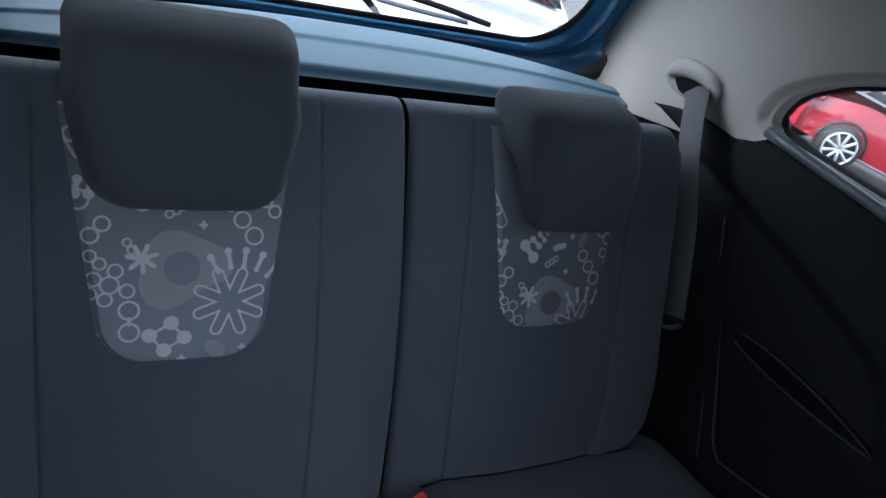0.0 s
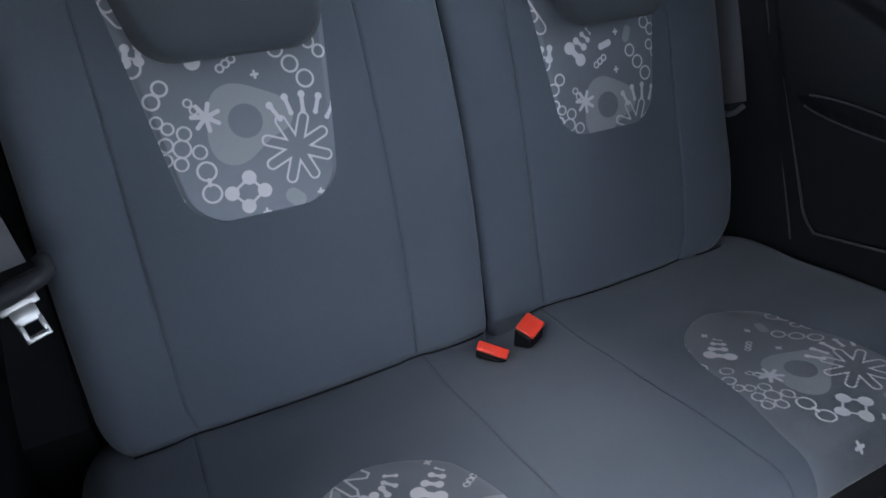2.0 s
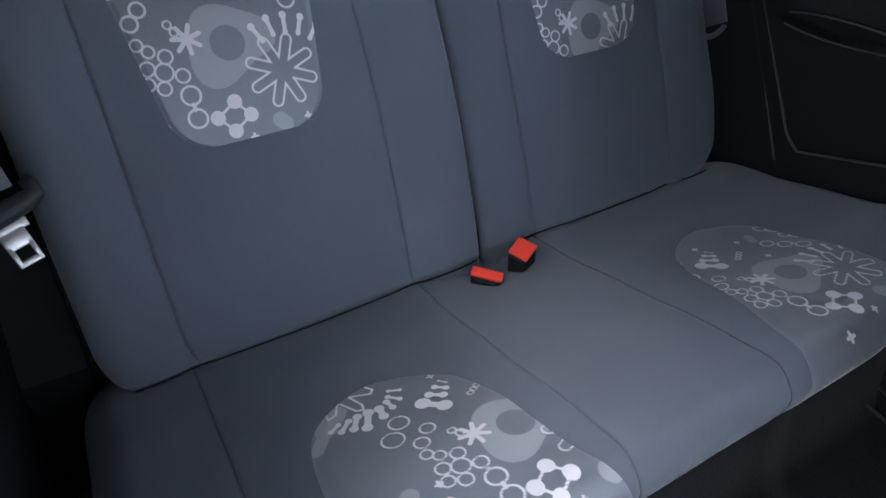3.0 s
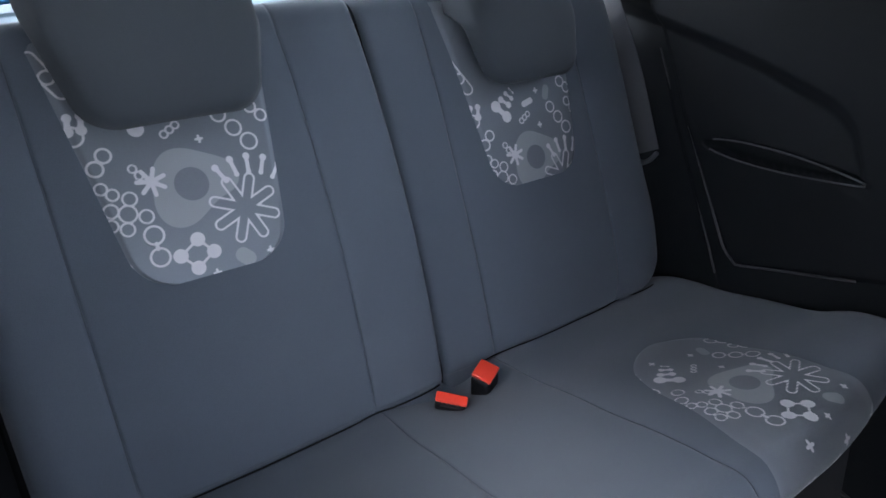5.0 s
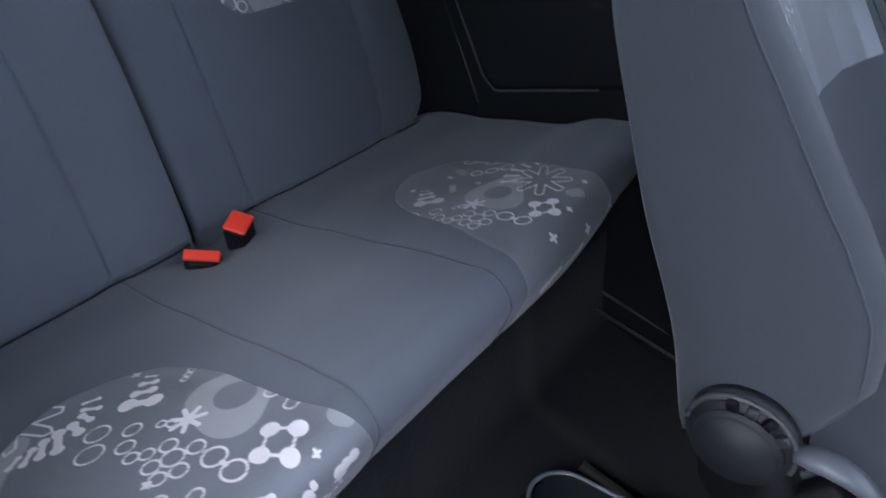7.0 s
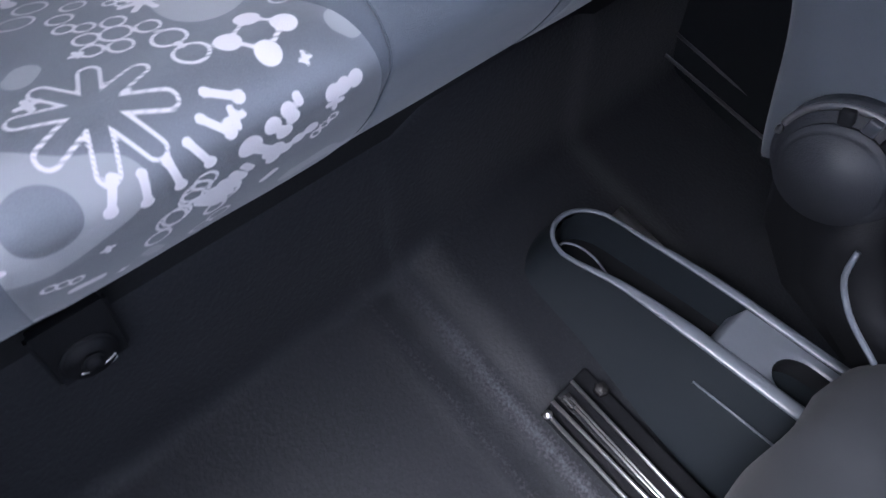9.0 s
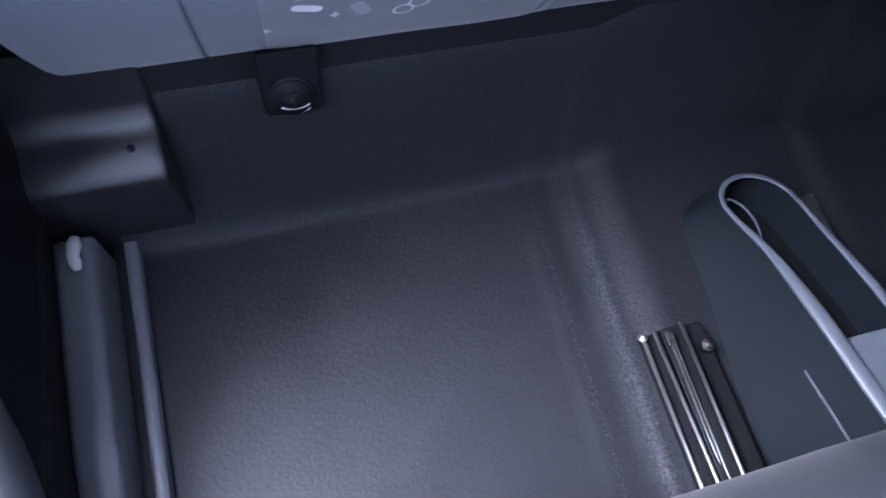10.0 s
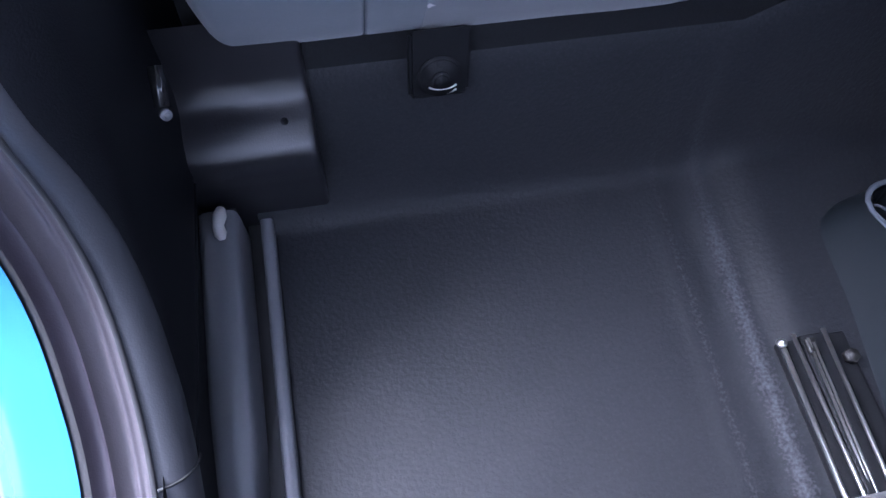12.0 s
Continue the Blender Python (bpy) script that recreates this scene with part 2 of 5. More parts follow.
def block(size, centre=(0, 0, 0), bevel=0.004, segs=2, m=None, taper=None):
    """A bevelled box; taper scales the top face in x and y."""
    bm = bmesh.new()
    bmesh.ops.create_cube(bm, size=1)
    for v in bm.verts:
        if taper and v.co.z > 0:
            v.co.x *= taper[0]
            v.co.y *= taper[1]
        v.co = Vector((v.co.x * size[0], v.co.y * size[1], v.co.z * size[2]))
    if bevel:
        bmesh.ops.bevel(bm, geom=list(bm.edges), offset=bevel, segments=segs, affect="EDGES", profile=0.5)
    bm.transform((m or Matrix()) if m else Matrix.Translation(centre))
    return bm


def tube(points, radius, sides=10, closed=False, flat=1.0, up=(0, 0, 1)):
    """A tube along points, each an (x, y, z); flat squeezes its section along the up side."""
    bm = bmesh.new()
    pts = [Vector(p) for p in points]
    rings = []
    for i, p in enumerate(pts):
        a = pts[i - 1] if (i or closed) else p
        b = pts[(i + 1) % len(pts)] if (i < len(pts) - 1 or closed) else p
        d = (b - a).normalized()
        s = d.cross(Vector(up))
        s = s.normalized() if s.length > 1e-4 else Vector((1, 0, 0))
        w = s.cross(d)
        r = radius[i] if isinstance(radius, (list, tuple)) else radius
        rings.append([bm.verts.new(p + s * r * math.cos(k * 2 * math.pi / sides) + w * r * flat * math.sin(k * 2 * math.pi / sides)) for k in range(sides)])
    n = len(rings)
    for i in range(n if closed else n - 1):
        a, b = rings[i], rings[(i + 1) % n]
        for k in range(sides):
            bm.faces.new((a[k], a[(k + 1) % sides], b[(k + 1) % sides], b[k]))
    if not closed:
        bm.faces.new(rings[0][::-1])
        bm.faces.new(rings[-1])
    return bm


def disc(centre, axis, radius, depth, sides=40, bevel=0.003, inner=0.0):
    """A round with a bevelled rim, along axis."""
    bm = bmesh.new()
    bmesh.ops.create_cone(bm, cap_ends=True, segments=sides, radius1=radius, radius2=radius, depth=depth)
    if bevel:
        bmesh.ops.bevel(bm, geom=[e for e in bm.edges if abs(e.verts[0].co.z - e.verts[1].co.z) < 1e-6], offset=bevel, segments=3, affect="EDGES")
    bm.transform(Matrix.Translation(centre) @ Vector(axis).to_track_quat("Z", "Y").to_matrix().to_4x4())
    return bm


def spline(points, n):
    """Smooth samples through a few points, evenly by their own steps."""
    P = np.array(points, float)
    d = np.r_[0, np.cumsum(np.linalg.norm(np.diff(P, axis=0), axis=1))]
    m = np.gradient(P, d, axis=0, edge_order=1)
    out = []
    for s in np.linspace(0, d[-1], n):
        i = min(int(np.searchsorted(d, s, side="right")) - 1, len(d) - 2)
        h = d[i + 1] - d[i]
        t = (s - d[i]) / h
        out.append((2 * t**3 - 3 * t**2 + 1) * P[i] + (t**3 - 2 * t**2 + t) * h * m[i] + (3 * t**2 - 2 * t**3) * P[i + 1] + (t**3 - t**2) * h * m[i + 1])
    return np.array(out)


def step(a, b, x):
    t = min(max((x - a) / (b - a), 0.0), 1.0)
    return t * t * (3 - 2 * t)


def extruded(outline, x0, x1, bevel=0.0):
    """A slab: the outline of (y, z) pairs, from x0 to x1."""
    bm = bmesh.new()
    a = [bm.verts.new((x0, y, z)) for y, z in outline]
    b = [bm.verts.new((x1, y, z)) for y, z in outline]
    bm.faces.new(a)
    bm.faces.new(b[::-1])
    n = len(a)
    for i in range(n):
        bm.faces.new((a[i], b[i], b[(i + 1) % n], a[(i + 1) % n]))
    if bevel:
        bmesh.ops.recalc_face_normals(bm, faces=bm.faces)
        bmesh.ops.bevel(bm, geom=[e for e in bm.edges if abs(e.verts[0].co.x - e.verts[1].co.x) < 1e-6], offset=bevel, segments=3, affect="EDGES")
    return bm


# ---- the printed figures of the seat cloth, as distances on a flat cloth ----


def cloth_print(U, V, cells=((0, 0, 1), (-0.187, -0.140, -1)), fan=False, lip=False):
    """Distance (m) to the half-tone and to the pale figures, at cloth places U, V from the large eye figure."""
    acc = [np.full(U.shape, 1.0), np.full(U.shape, 1.0)]

    def at(u, v):
        return np.hypot(U - u, V - v)

    def cap(a, b, c, d, r):
        t = np.clip(((U - a) * (c - a) + (V - b) * (d - b)) / ((c - a) ** 2 + (d - b) ** 2 + 1e-12), 0, 1)
        return np.hypot(U - a - t * (c - a), V - b - t * (d - b)) - r

    def put(kind, dist):
        acc[kind] = np.minimum(acc[kind], dist)

    for ou, ov, k in cells:
        P = lambda u, v: (ou + u, ov + k * v)
        # the eye: a rounded blob with a hole
        balls = ((-0.002, 0.004, 0.034), (-0.012, 0.020, 0.022), (-0.022, -0.026, 0.021), (-0.014, -0.012, 0.026), (0.022, 0.006, 0.020), (0.040, 0.002, 0.018))
        blob = -0.008 * np.log(sum(np.exp(-(at(*P(u, v)) - r) / 0.008) for u, v, r in balls))
        put(0, np.maximum(blob, 0.0205 - at(*P(0, 0))))
        # star with a little eight
        for i in range(7):
            a = 0.3 + i * 2 * math.pi / 7
            put(1, cap(*P(-0.044, 0.012), *P(-0.044 + 0.016 * math.cos(a), 0.012 + 0.016 * math.sin(a)), 0.0026))
        for u, v in ((-0.060, 0.031), (-0.055, 0.022)):
            put(1, np.abs(at(*P(u, v)) - 0.0045) - 0.0011)
        # flower: eight outlined petals
        petals = np.minimum.reduce([cap(*P(0.055, -0.043), *P(0.055 + 0.038 * math.cos(a), -0.043 + 0.038 * math.sin(a)), 0.0062) for a in [0.37 + i * math.pi / 4 for i in range(8)]])
        put(1, np.abs(petals) - 0.0013)
        # four joined dots
        dots = [(-0.012, -0.067), (0.003, -0.086), (-0.020, -0.101), (-0.036, -0.082)]
        for i, (u, v) in enumerate(dots):
            put(1, at(*P(u, v)) - 0.0088)
            w = dots[(i + 1) % 4]
            put(1, cap(*P(u, v), *P(*w), 0.0016))
        # net: a closed ring with open rings grown onto it, and two large ones
        hexa = at(*P(-0.0785, -0.0191)) - 0.0098
        grown = np.minimum.reduce([at(*P(u, v)) - r for u, v, r in ((-0.0722, -0.0025, 0.0078), (-0.0600, -0.0265, 0.0078), (-0.0835, -0.0365, 0.0076), (-0.0950, -0.0120, 0.0078), (-0.0885, 0.0060, 0.0066), (-0.0985, 0.0150, 0.0066), (-0.0990, -0.0290, 0.0070))])
        put(1, np.abs(hexa) - 0.0012)
        put(1, np.maximum(np.abs(grown) - 0.0012, -hexa))
        for v in (-0.050, -0.077):
            put(1, np.abs(at(*P(-0.058, v)) - 0.0108) - 0.0014)
        put(1, cap(*P(-0.058, -0.060), *P(-0.058, -0.067), 0.0022))
        # eights and rings
        plain = not (fan and ou == 0)
        for u, v, r in (((-0.0856, 0.0520, 0.0082), (-0.0980, 0.0385, 0.0086), (-0.110, 0.0790, 0.0110)) if plain else ()) + ((0.070, 0.0586, 0.0098), (0.0845, 0.0385, 0.0104), (0.056, 0.078, 0.009), (0.099, 0.082, 0.0075), (0.110, 0.069, 0.0075), (0.092, 0.118, 0.009), (0.105, 0.106, 0.009)):
            put(1, np.abs(at(*P(u, v)) - r) - 0.0014)
        # comb of little dumb-bells fanning round the flower
        for i in range(6):
            a = 2.05 - i * 0.30
            for r, q in ((0.053, 0.0034), (0.073, 0.0046)):
                put(1, at(*P(0.066 + r * math.cos(a), -0.052 + r * math.sin(a))) - q)
            put(1, cap(*P(0.066 + 0.053 * math.cos(a), -0.052 + 0.053 * math.sin(a)), *P(0.066 + 0.073 * math.cos(a), -0.052 + 0.073 * math.sin(a)), 0.0026))
        for u in (-0.110, -0.096) if plain else ():
            put(1, at(*P(u, 0.101)) - 0.0052)
            put(1, at(*P(u - 0.003, 0.085)) - 0.0060)
            put(1, cap(*P(u, 0.101), *P(u - 0.003, 0.085), 0.0032))
        # stacked tree of dumb-bells
        for cu, cv, du, dv, r in () if lip and k < 0 else ((-0.0520, 0.0860, 0.0087, -0.0098, 0.0095), (-0.0410, 0.1000, 0.0065, -0.0054, 0.0056), (-0.0305, 0.1090, 0.0050, -0.0048, 0.0042), (-0.0230, 0.1170, 0.0031, -0.0040, 0.0021)):
            put(1, np.minimum(at(*P(cu - du, cv - dv)), at(*P(cu + du, cv + dv))) - r)
            put(1, cap(*P(cu - du, cv - dv), *P(cu + du, cv + dv), r * 0.5))
        # pills, plus marks, drops
        if plain:
            put(1, cap(*P(-0.002, 0.091), *P(0.014, 0.095), 0.0052))
            for u, v in ((-0.0143, 0.0645), (-0.0066, 0.0690), (0.0012, 0.0735)):
                put(1, np.abs(at(*P(u, v)) - 0.0044) - 0.0012)
        for u, v in ((0.024, 0.052), (0.0, -0.113), (0.072, -0.103), (0.030, 0.110), (-0.030, 0.135)):
            put(1, np.minimum(cap(*P(u - 0.004, v), *P(u + 0.004, v), 0.0016), cap(*P(u, v - 0.004), *P(u, v + 0.004), 0.0016)))
        put(0, np.minimum(cap(*P(0.036, -0.100), *P(0.042, -0.106), 0.0095), cap(*P(0.050, 0.098), *P(0.055, 0.110), 0.007)))
        # long outlined loop
        if not plain:
            continue
        put(1, np.abs(cap(*P(-0.116, 0.150), *P(-0.106, 0.132), 0.0085)) - 0.0014)
        put(1, np.abs(cap(*P(-0.128, 0.176), *P(-0.116, 0.150), 0.0075)) - 0.0014)

    if fan:
        # fan of dumb-bells, a chain of large rings, a curl over a leaf
        for a, b, c, d, r in ((-0.083, 0.141, -0.071, 0.135, 0.0028), (-0.088, 0.132, -0.078, 0.121, 0.0036), (-0.093, 0.125, -0.091, 0.112, 0.0044), (-0.105, 0.119, -0.106, 0.104, 0.0060), (-0.118, 0.120, -0.129, 0.097, 0.0066), (-0.131, 0.121, -0.142, 0.104, 0.0054), (-0.142, 0.120, -0.155, 0.108, 0.0044), (-0.154, 0.121, -0.165, 0.115, 0.0034)):
            put(1, np.minimum(at(a, b), at(c, d)) - r)
            put(1, cap(a, b, c, d, r * 0.6))
        for u, v, r in ((-0.098, 0.082, 0.0115), (-0.116, 0.058, 0.0125), (-0.078, 0.052, 0.0085), (-0.094, 0.034, 0.0085), (-0.009, 0.076, 0.0038), (-0.002, 0.081, 0.0038), (0.005, 0.086, 0.0038)):
            put(1, np.abs(at(u, v) - r) - 0.0012)
        curl = ((-0.103, 0.164), (-0.097, 0.155), (-0.102, 0.149), (-0.126, 0.159), (-0.118, 0.137), (-0.120, 0.128), (-0.128, 0.131), (-0.141, 0.158), (-0.150, 0.138), (-0.160, 0.136), (-0.159, 0.148))
        for (a, b), (c, d) in zip(curl, curl[1:]):
            put(1, cap(a, b, c, d, 0.0014))
        put(0, np.minimum(cap(-0.150, 0.140, -0.168, 0.122, 0.013), cap(-0.168, 0.122, -0.188, 0.095, 0.008)))
    if lip:
        # over the front lip: a stacked tree, a row of dots, looped eights, a leaf
        for a, b, c, d, r in ((-0.0556, -0.1505, -0.0368, -0.1708, 0.0092), (-0.0379, -0.1427, -0.0294, -0.1535, 0.0066), (-0.0251, -0.1369, -0.0226, -0.1433, 0.0056), (-0.0165, -0.1311, -0.0158, -0.1353, 0.0034)):
            put(1, np.minimum(at(a, b), at(c, d)) - r)
            put(1, cap(a, b, c, d, r * 0.5))
        for u, v in ((0.0106, -0.1412), (0.0196, -0.1400), (0.0300, -0.1390)):
            put(1, at(u, v) - 0.0066)
        for u, v, r in ((-0.089, -0.161, 0.0085), (-0.0992, -0.173, 0.0085), (-0.1139, -0.190, 0.0105), (-0.069, -0.194, 0.0075), (-0.0805, -0.212, 0.0085), (0.0132, -0.167, 0.004), (0.0068, -0.173, 0.004), (0.0003, -0.180, 0.004)):
            put(1, np.abs(at(u, v) - r) - 0.0013)
        put(0, np.minimum(cap(-0.007, -0.240, 0.020, -0.234, 0.014), cap(0.020, -0.234, 0.060, -0.262, 0.010)))
        put(1, cap(-0.040, -0.212, -0.032, -0.206, 0.004))
    # figures between the repeats
    for u, v in ((-0.060, -0.126), (0.012, -0.150), (-0.150, -0.060)):
        put(1, np.minimum(cap(u - 0.006, v, u + 0.006, v, 0.0024), cap(u, v - 0.006, u, v + 0.006, 0.0024)))
    for i in range(4):
        put(1, at(-0.036 + 0.010 * i, -0.182 + 0.005 * i) - 0.0062)
    for i in range(5):
        put(1, cap(-0.092 + 0.008 * i, -0.186 + 0.004 * i, -0.078 + 0.006 * i, -0.203 + 0.006 * i, 0.0062 - 0.0007 * i))
    # the pale figures lie over the half-tone ones
    return acc[0], acc[1]

# ---- seats ----
# rear backrest: a leaning sheet from the crease at the cushion up to its rounded top
CR, BD, BN = np.array((0, 0.0, 0.269)), np.array((0, 0.536, 0.845)), np.array((0, -0.845, 0.536))
BL = 0.593


def back_point(x, s, bulge, x0, x1, lift=0.0, seams=()):
    """A place on the padding; the edge at the split is tight, the outer one round."""
    f = min(max(s / BL, 0.0), 1.0)
    h = bulge * math.sin(math.pi * min(0.08 + 0.92 * f, 1)) ** 0.55 if f < 1 else 0
    e, r = (x - x0, 0.035) if x - x0 < x1 - x else (x1 - x, 0.035)
    if abs(x0 if x - x0 < x1 - x else x1) < 0.02:
        r = 0.012
    if e < r:
        h -= r * 0.9 * (1 - math.sqrt(max(0, 1 - (1 - max(e, 0) / r) ** 2)))
    if s < 0.010:
        h -= 0.006 * (1 - math.sqrt(max(0, 1 - (1 - max(s, 0) / 0.010) ** 2)))
    for sx, dep in seams:
        h -= dep * math.exp(-((x - sx) / 0.0020) ** 2)
    if len(seams) == 2:
        a, b = sorted(q[0] for q in seams)
        u = (x - a) / (b - a)
        h += 0.007 * (1 - 4 * (u - 0.5) ** 2) if 0 < u < 1 else 0.006 * math.sin(math.pi * min(1, (a - x if u <= 0 else x - b) / 0.11))
    h += 0.0022 * noise.noise((x * 9, s * 7, bulge * 30))
    # soft channel between the side panel and the middle
    p = CR + BD * s + BN * (h + lift)
    return np.array((x, p[1], p[2]))


def seam_samples(x0, x1, seams, n):
    xs = set(np.round(np.linspace(x0, x1, n), 5))
    for sx, _ in seams:
        for o in (-0.006, -0.003, -0.0018, -0.0008, 0, 0.0008, 0.0018, 0.003, 0.006):
            xs.add(round(sx + o, 5))
    for e in (0.002, 0.005, 0.01, 0.016, 0.024):
        xs.add(round(x0 + e, 5))
        xs.add(round(x1 - e, 5))
    return sorted(x for x in xs if x0 <= x <= x1)


def headrest(parent, cx, front, s0, s1, wf):
    """A comma-shaped soft headrest: its front hangs over the backrest's top, its back sits above it."""

    def f(u, v):
        s = s0 + (s1 - s0) * v
        nr = 0.052 - 0.085 * step(0.50, 0.78, v) - (0.05 - front * 0.5 if front < 0.08 else 0) * 0.4
        cap = 1.0
        if v > 0.84:
            cap = math.sqrt(max(0.0, 1 - ((v - 0.84) / 0.16) ** 2.3))
        if v < 0.20:
            cap = math.sqrt(max(0.0, 1 - ((0.20 - v) / 0.20) ** 2.4))
        w = wf * (0.78 + 0.22 * step(-0.10, 0.75, v)) * (0.58 + 0.42 * cap)
        mid, half = (front + nr) / 2, (front - nr) / 2 * (0.002 + 0.998 * cap)
        a = 2 * math.pi * u
        c, s_ = math.cos(a), math.sin(a)
        pn = math.copysign(abs(s_) ** 0.38, s_)
        px = math.copysign(abs(c) ** 0.34, c) * w * (1.06 - 0.10 * pn)
        n = mid + pn * half + 0.004 * (1 - (px / w) ** 2)
        lean = 0.42 * step(0.35, 1.0, v) * (front - n)
        p = CR + BD * (s + lean) + BN * n
        return np.array((cx + px, p[1], p[2]))

    ob = sheet("headrest", f, np.linspace(0, 1, 72, endpoint=False), np.r_[0.0, 0.003, 0.01, 0.025, 0.045, np.linspace(0.07, 0.90, 28), 0.93, 0.955, 0.975, 0.988, 0.996, 1.0], HEADCLOTH, parent, "thick charcoal cloth headrest wider at the top", close_u=True)
    return ob


def backrest(x0, x1, seams, bulge, cx, eye, label, head):
    xs = seam_samples(x0, x1, seams, 70)

    def f(x, s):
        if s <= BL - 0.03:
            return back_point(x, s, bulge, x0, x1, 0, seams)
        # rolls over at the top, to the rear
        a = (s - (BL - 0.03)) / 0.045
        r = 0.045
        p = back_point(x, BL - 0.03, bulge, x0, x1, 0, seams)
        a = min(a, math.pi)
        drop = max(0.0, 0.05 - (x - x0 if x1 < 0.01 else x1 - x)) ** 2 * 12
        q = BD * (r * math.sin(a) - drop) - BN * r * (1 - math.cos(a))
        return p + q

    def shaped(x, s):
        # the outer edge swells a little and turns in at the foot
        p = f(x, s)
        k = step(0.30, 0.54, abs(x)) * ((0.010 if x > 0 else 0.0) * math.exp(-(((s - 0.13) / 0.09) ** 2)) - (0.038 if x > 0 else 0.014) * max(0.0, 1 - max(s, 0.0) / 0.055) ** 2)
        return p + np.array((k if x > 0 else -k, 0, 0))

    ss = np.r_[-0.05, 0, 0.002, 0.005, 0.009, 0.015, 0.022, np.linspace(0.03, BL - 0.03, 60), np.linspace(BL - 0.02, BL - 0.03 + 0.045 * math.pi, 14)]
    t = sheet("backrest", shaped, xs, ss, CLOTH, bench, label)
    # sides and back of the padding
    for xe in (x0, x1):
        # faces inside the split are black to stand in for the gap's shade
        sheet("side_panel", lambda u, v: shaped(xe, v) - BN * 0.09 * u, np.linspace(0, 1, 5), np.linspace(-0.05, BL - 0.03, 30), TRIM if abs(xe) < 0.02 else CLOTH, t)
    back = lambda x, s: np.array((x, *(CR + BD * s - BN * 0.085)[1:]))
    sheet("rear_board", back, np.linspace(x0 + 0.004, x1 - 0.004, 4), np.linspace(-0.05, BL - 0.01, 6), TRIM, t, "dark carpeted seat back board")
    for sx, dep in seams:
        part("seam", tube([tuple(back_point(sx, s, bulge, x0, x1, 0.0008, seams)) for s in np.linspace(0.0, BL - 0.035, 50)], 0.0007, 5), SEAM, t)
    # printed panel, a hair proud of the padding
    wide = 0.135
    us = np.linspace(-1, 1, 150)
    vs = np.linspace(0.2655, BL - 0.012, 170)
    verts, faces, U, V, keep = [], [], [], [], []
    for s in vs:
        w = wide - (0.58 - s) * 0.14
        q = 0.265 + 0.045 - s
        if q > 0:
            w -= 0.045 - math.sqrt(max(0.0, 0.045**2 - q * q))
        for u in us:
            x = cx + u * w
            verts.append(back_point(x, s, bulge, x0, x1, 0.0022 - 0.0022 * step(0.93, 1.0, abs(u)), seams))
            U.append(x - eye[0])
            V.append(s - eye[1])
    n = len(us)
    faces = [(j * n + i, j * n + i + 1, (j + 1) * n + i + 1, (j + 1) * n + i) for j in range(len(vs) - 1) for i in range(n - 1)]
    mid, pale = cloth_print(np.array(U), np.array(V))
    link("printed_panel", verts, faces, PRINT, t, "lighter grey cloth panel with pale abstract print", attrs={"mid_print": mid, "pale_print": pale})
    headrest(t, *head)
    return t


bench = thing("rear_bench_seat", "grey-blue cloth rear bench seat with printed panels and two headrests", "car seat")
backrest(-0.556, -0.004, ((-0.453, 0.0022), (-0.127, 0.0014)), 0.050, -0.295, (-0.2985, 0.379), "grey-blue cloth backrest with printed panel", (-0.292, 0.101, 0.453, 0.650, 0.120))
backrest(0.0085, 0.552, ((0.111, 0.0024), (0.421, 0.0014)), 0.020, 0.271, (0.270, 0.304), "grey-blue cloth backrest beside the belt, with cropped print", (0.278, 0.078, 0.428, 0.612, 0.110))

# rear bench cushion: a profile from the crease to the front lip, with rounded ends
BENCH = spline(((0.060, 0.215), (0.040, 0.240), (0.010, 0.263), (-0.03, 0.280), (-0.10, 0.302), (-0.17, 0.334), (-0.25, 0.366), (-0.31, 0.396), (-0.38, 0.424), (-0.43, 0.437), (-0.458, 0.413), (-0.456, 0.368), (-0.424, 0.275), (-0.382, 0.214), (-0.34, 0.20)), 120)
BLEN = np.r_[0, np.cumsum(np.linalg.norm(np.diff(BENCH, axis=0), axis=1))]
BX0, BX1 = -0.60, 0.655


def bench_point(x, v, lift=0.0, seams=()):
    """v: metres along the profile from the crease."""
    y, z = np.interp(v, BLEN, BENCH[:, 0]) + 0.03 * step(0.25, 0.58, x) * step(0.36, 0.48, v), np.interp(v, BLEN, BENCH[:, 1])
    a, b = max(v - 0.006, 0), min(v + 0.006, BLEN[-1])
    ty, tz = np.interp(b, BLEN, BENCH[:, 0]) - np.interp(a, BLEN, BENCH[:, 0]), np.interp(b, BLEN, BENCH[:, 1]) - np.interp(a, BLEN, BENCH[:, 1])
    k = math.hypot(ty, tz)
    ny, nz = tz / k, -ty / k
    e = min(x - BX0, BX1 - x)
    h = lift
    r = 0.06 - 0.035 * step(0.50, 0.60, v) if x < 0 else 0.10
    if e < r:
        h -= r * (1 - math.sqrt(max(0, 1 - (1 - max(e, 0) / r) ** 2)))
    for sx, dep in seams:
        h -= dep * math.exp(-((x - sx) / 0.0020) ** 2)
    h -= 0.026 * math.exp(-(((x - 0.012) / 0.065) ** 2)) * math.exp(-(((v - 0.115) / 0.05) ** 2))
    h += 0.0022 * noise.noise((x * 8, v * 7, 3.1))
    return np.array((x, y + ny * h, z + nz * h))


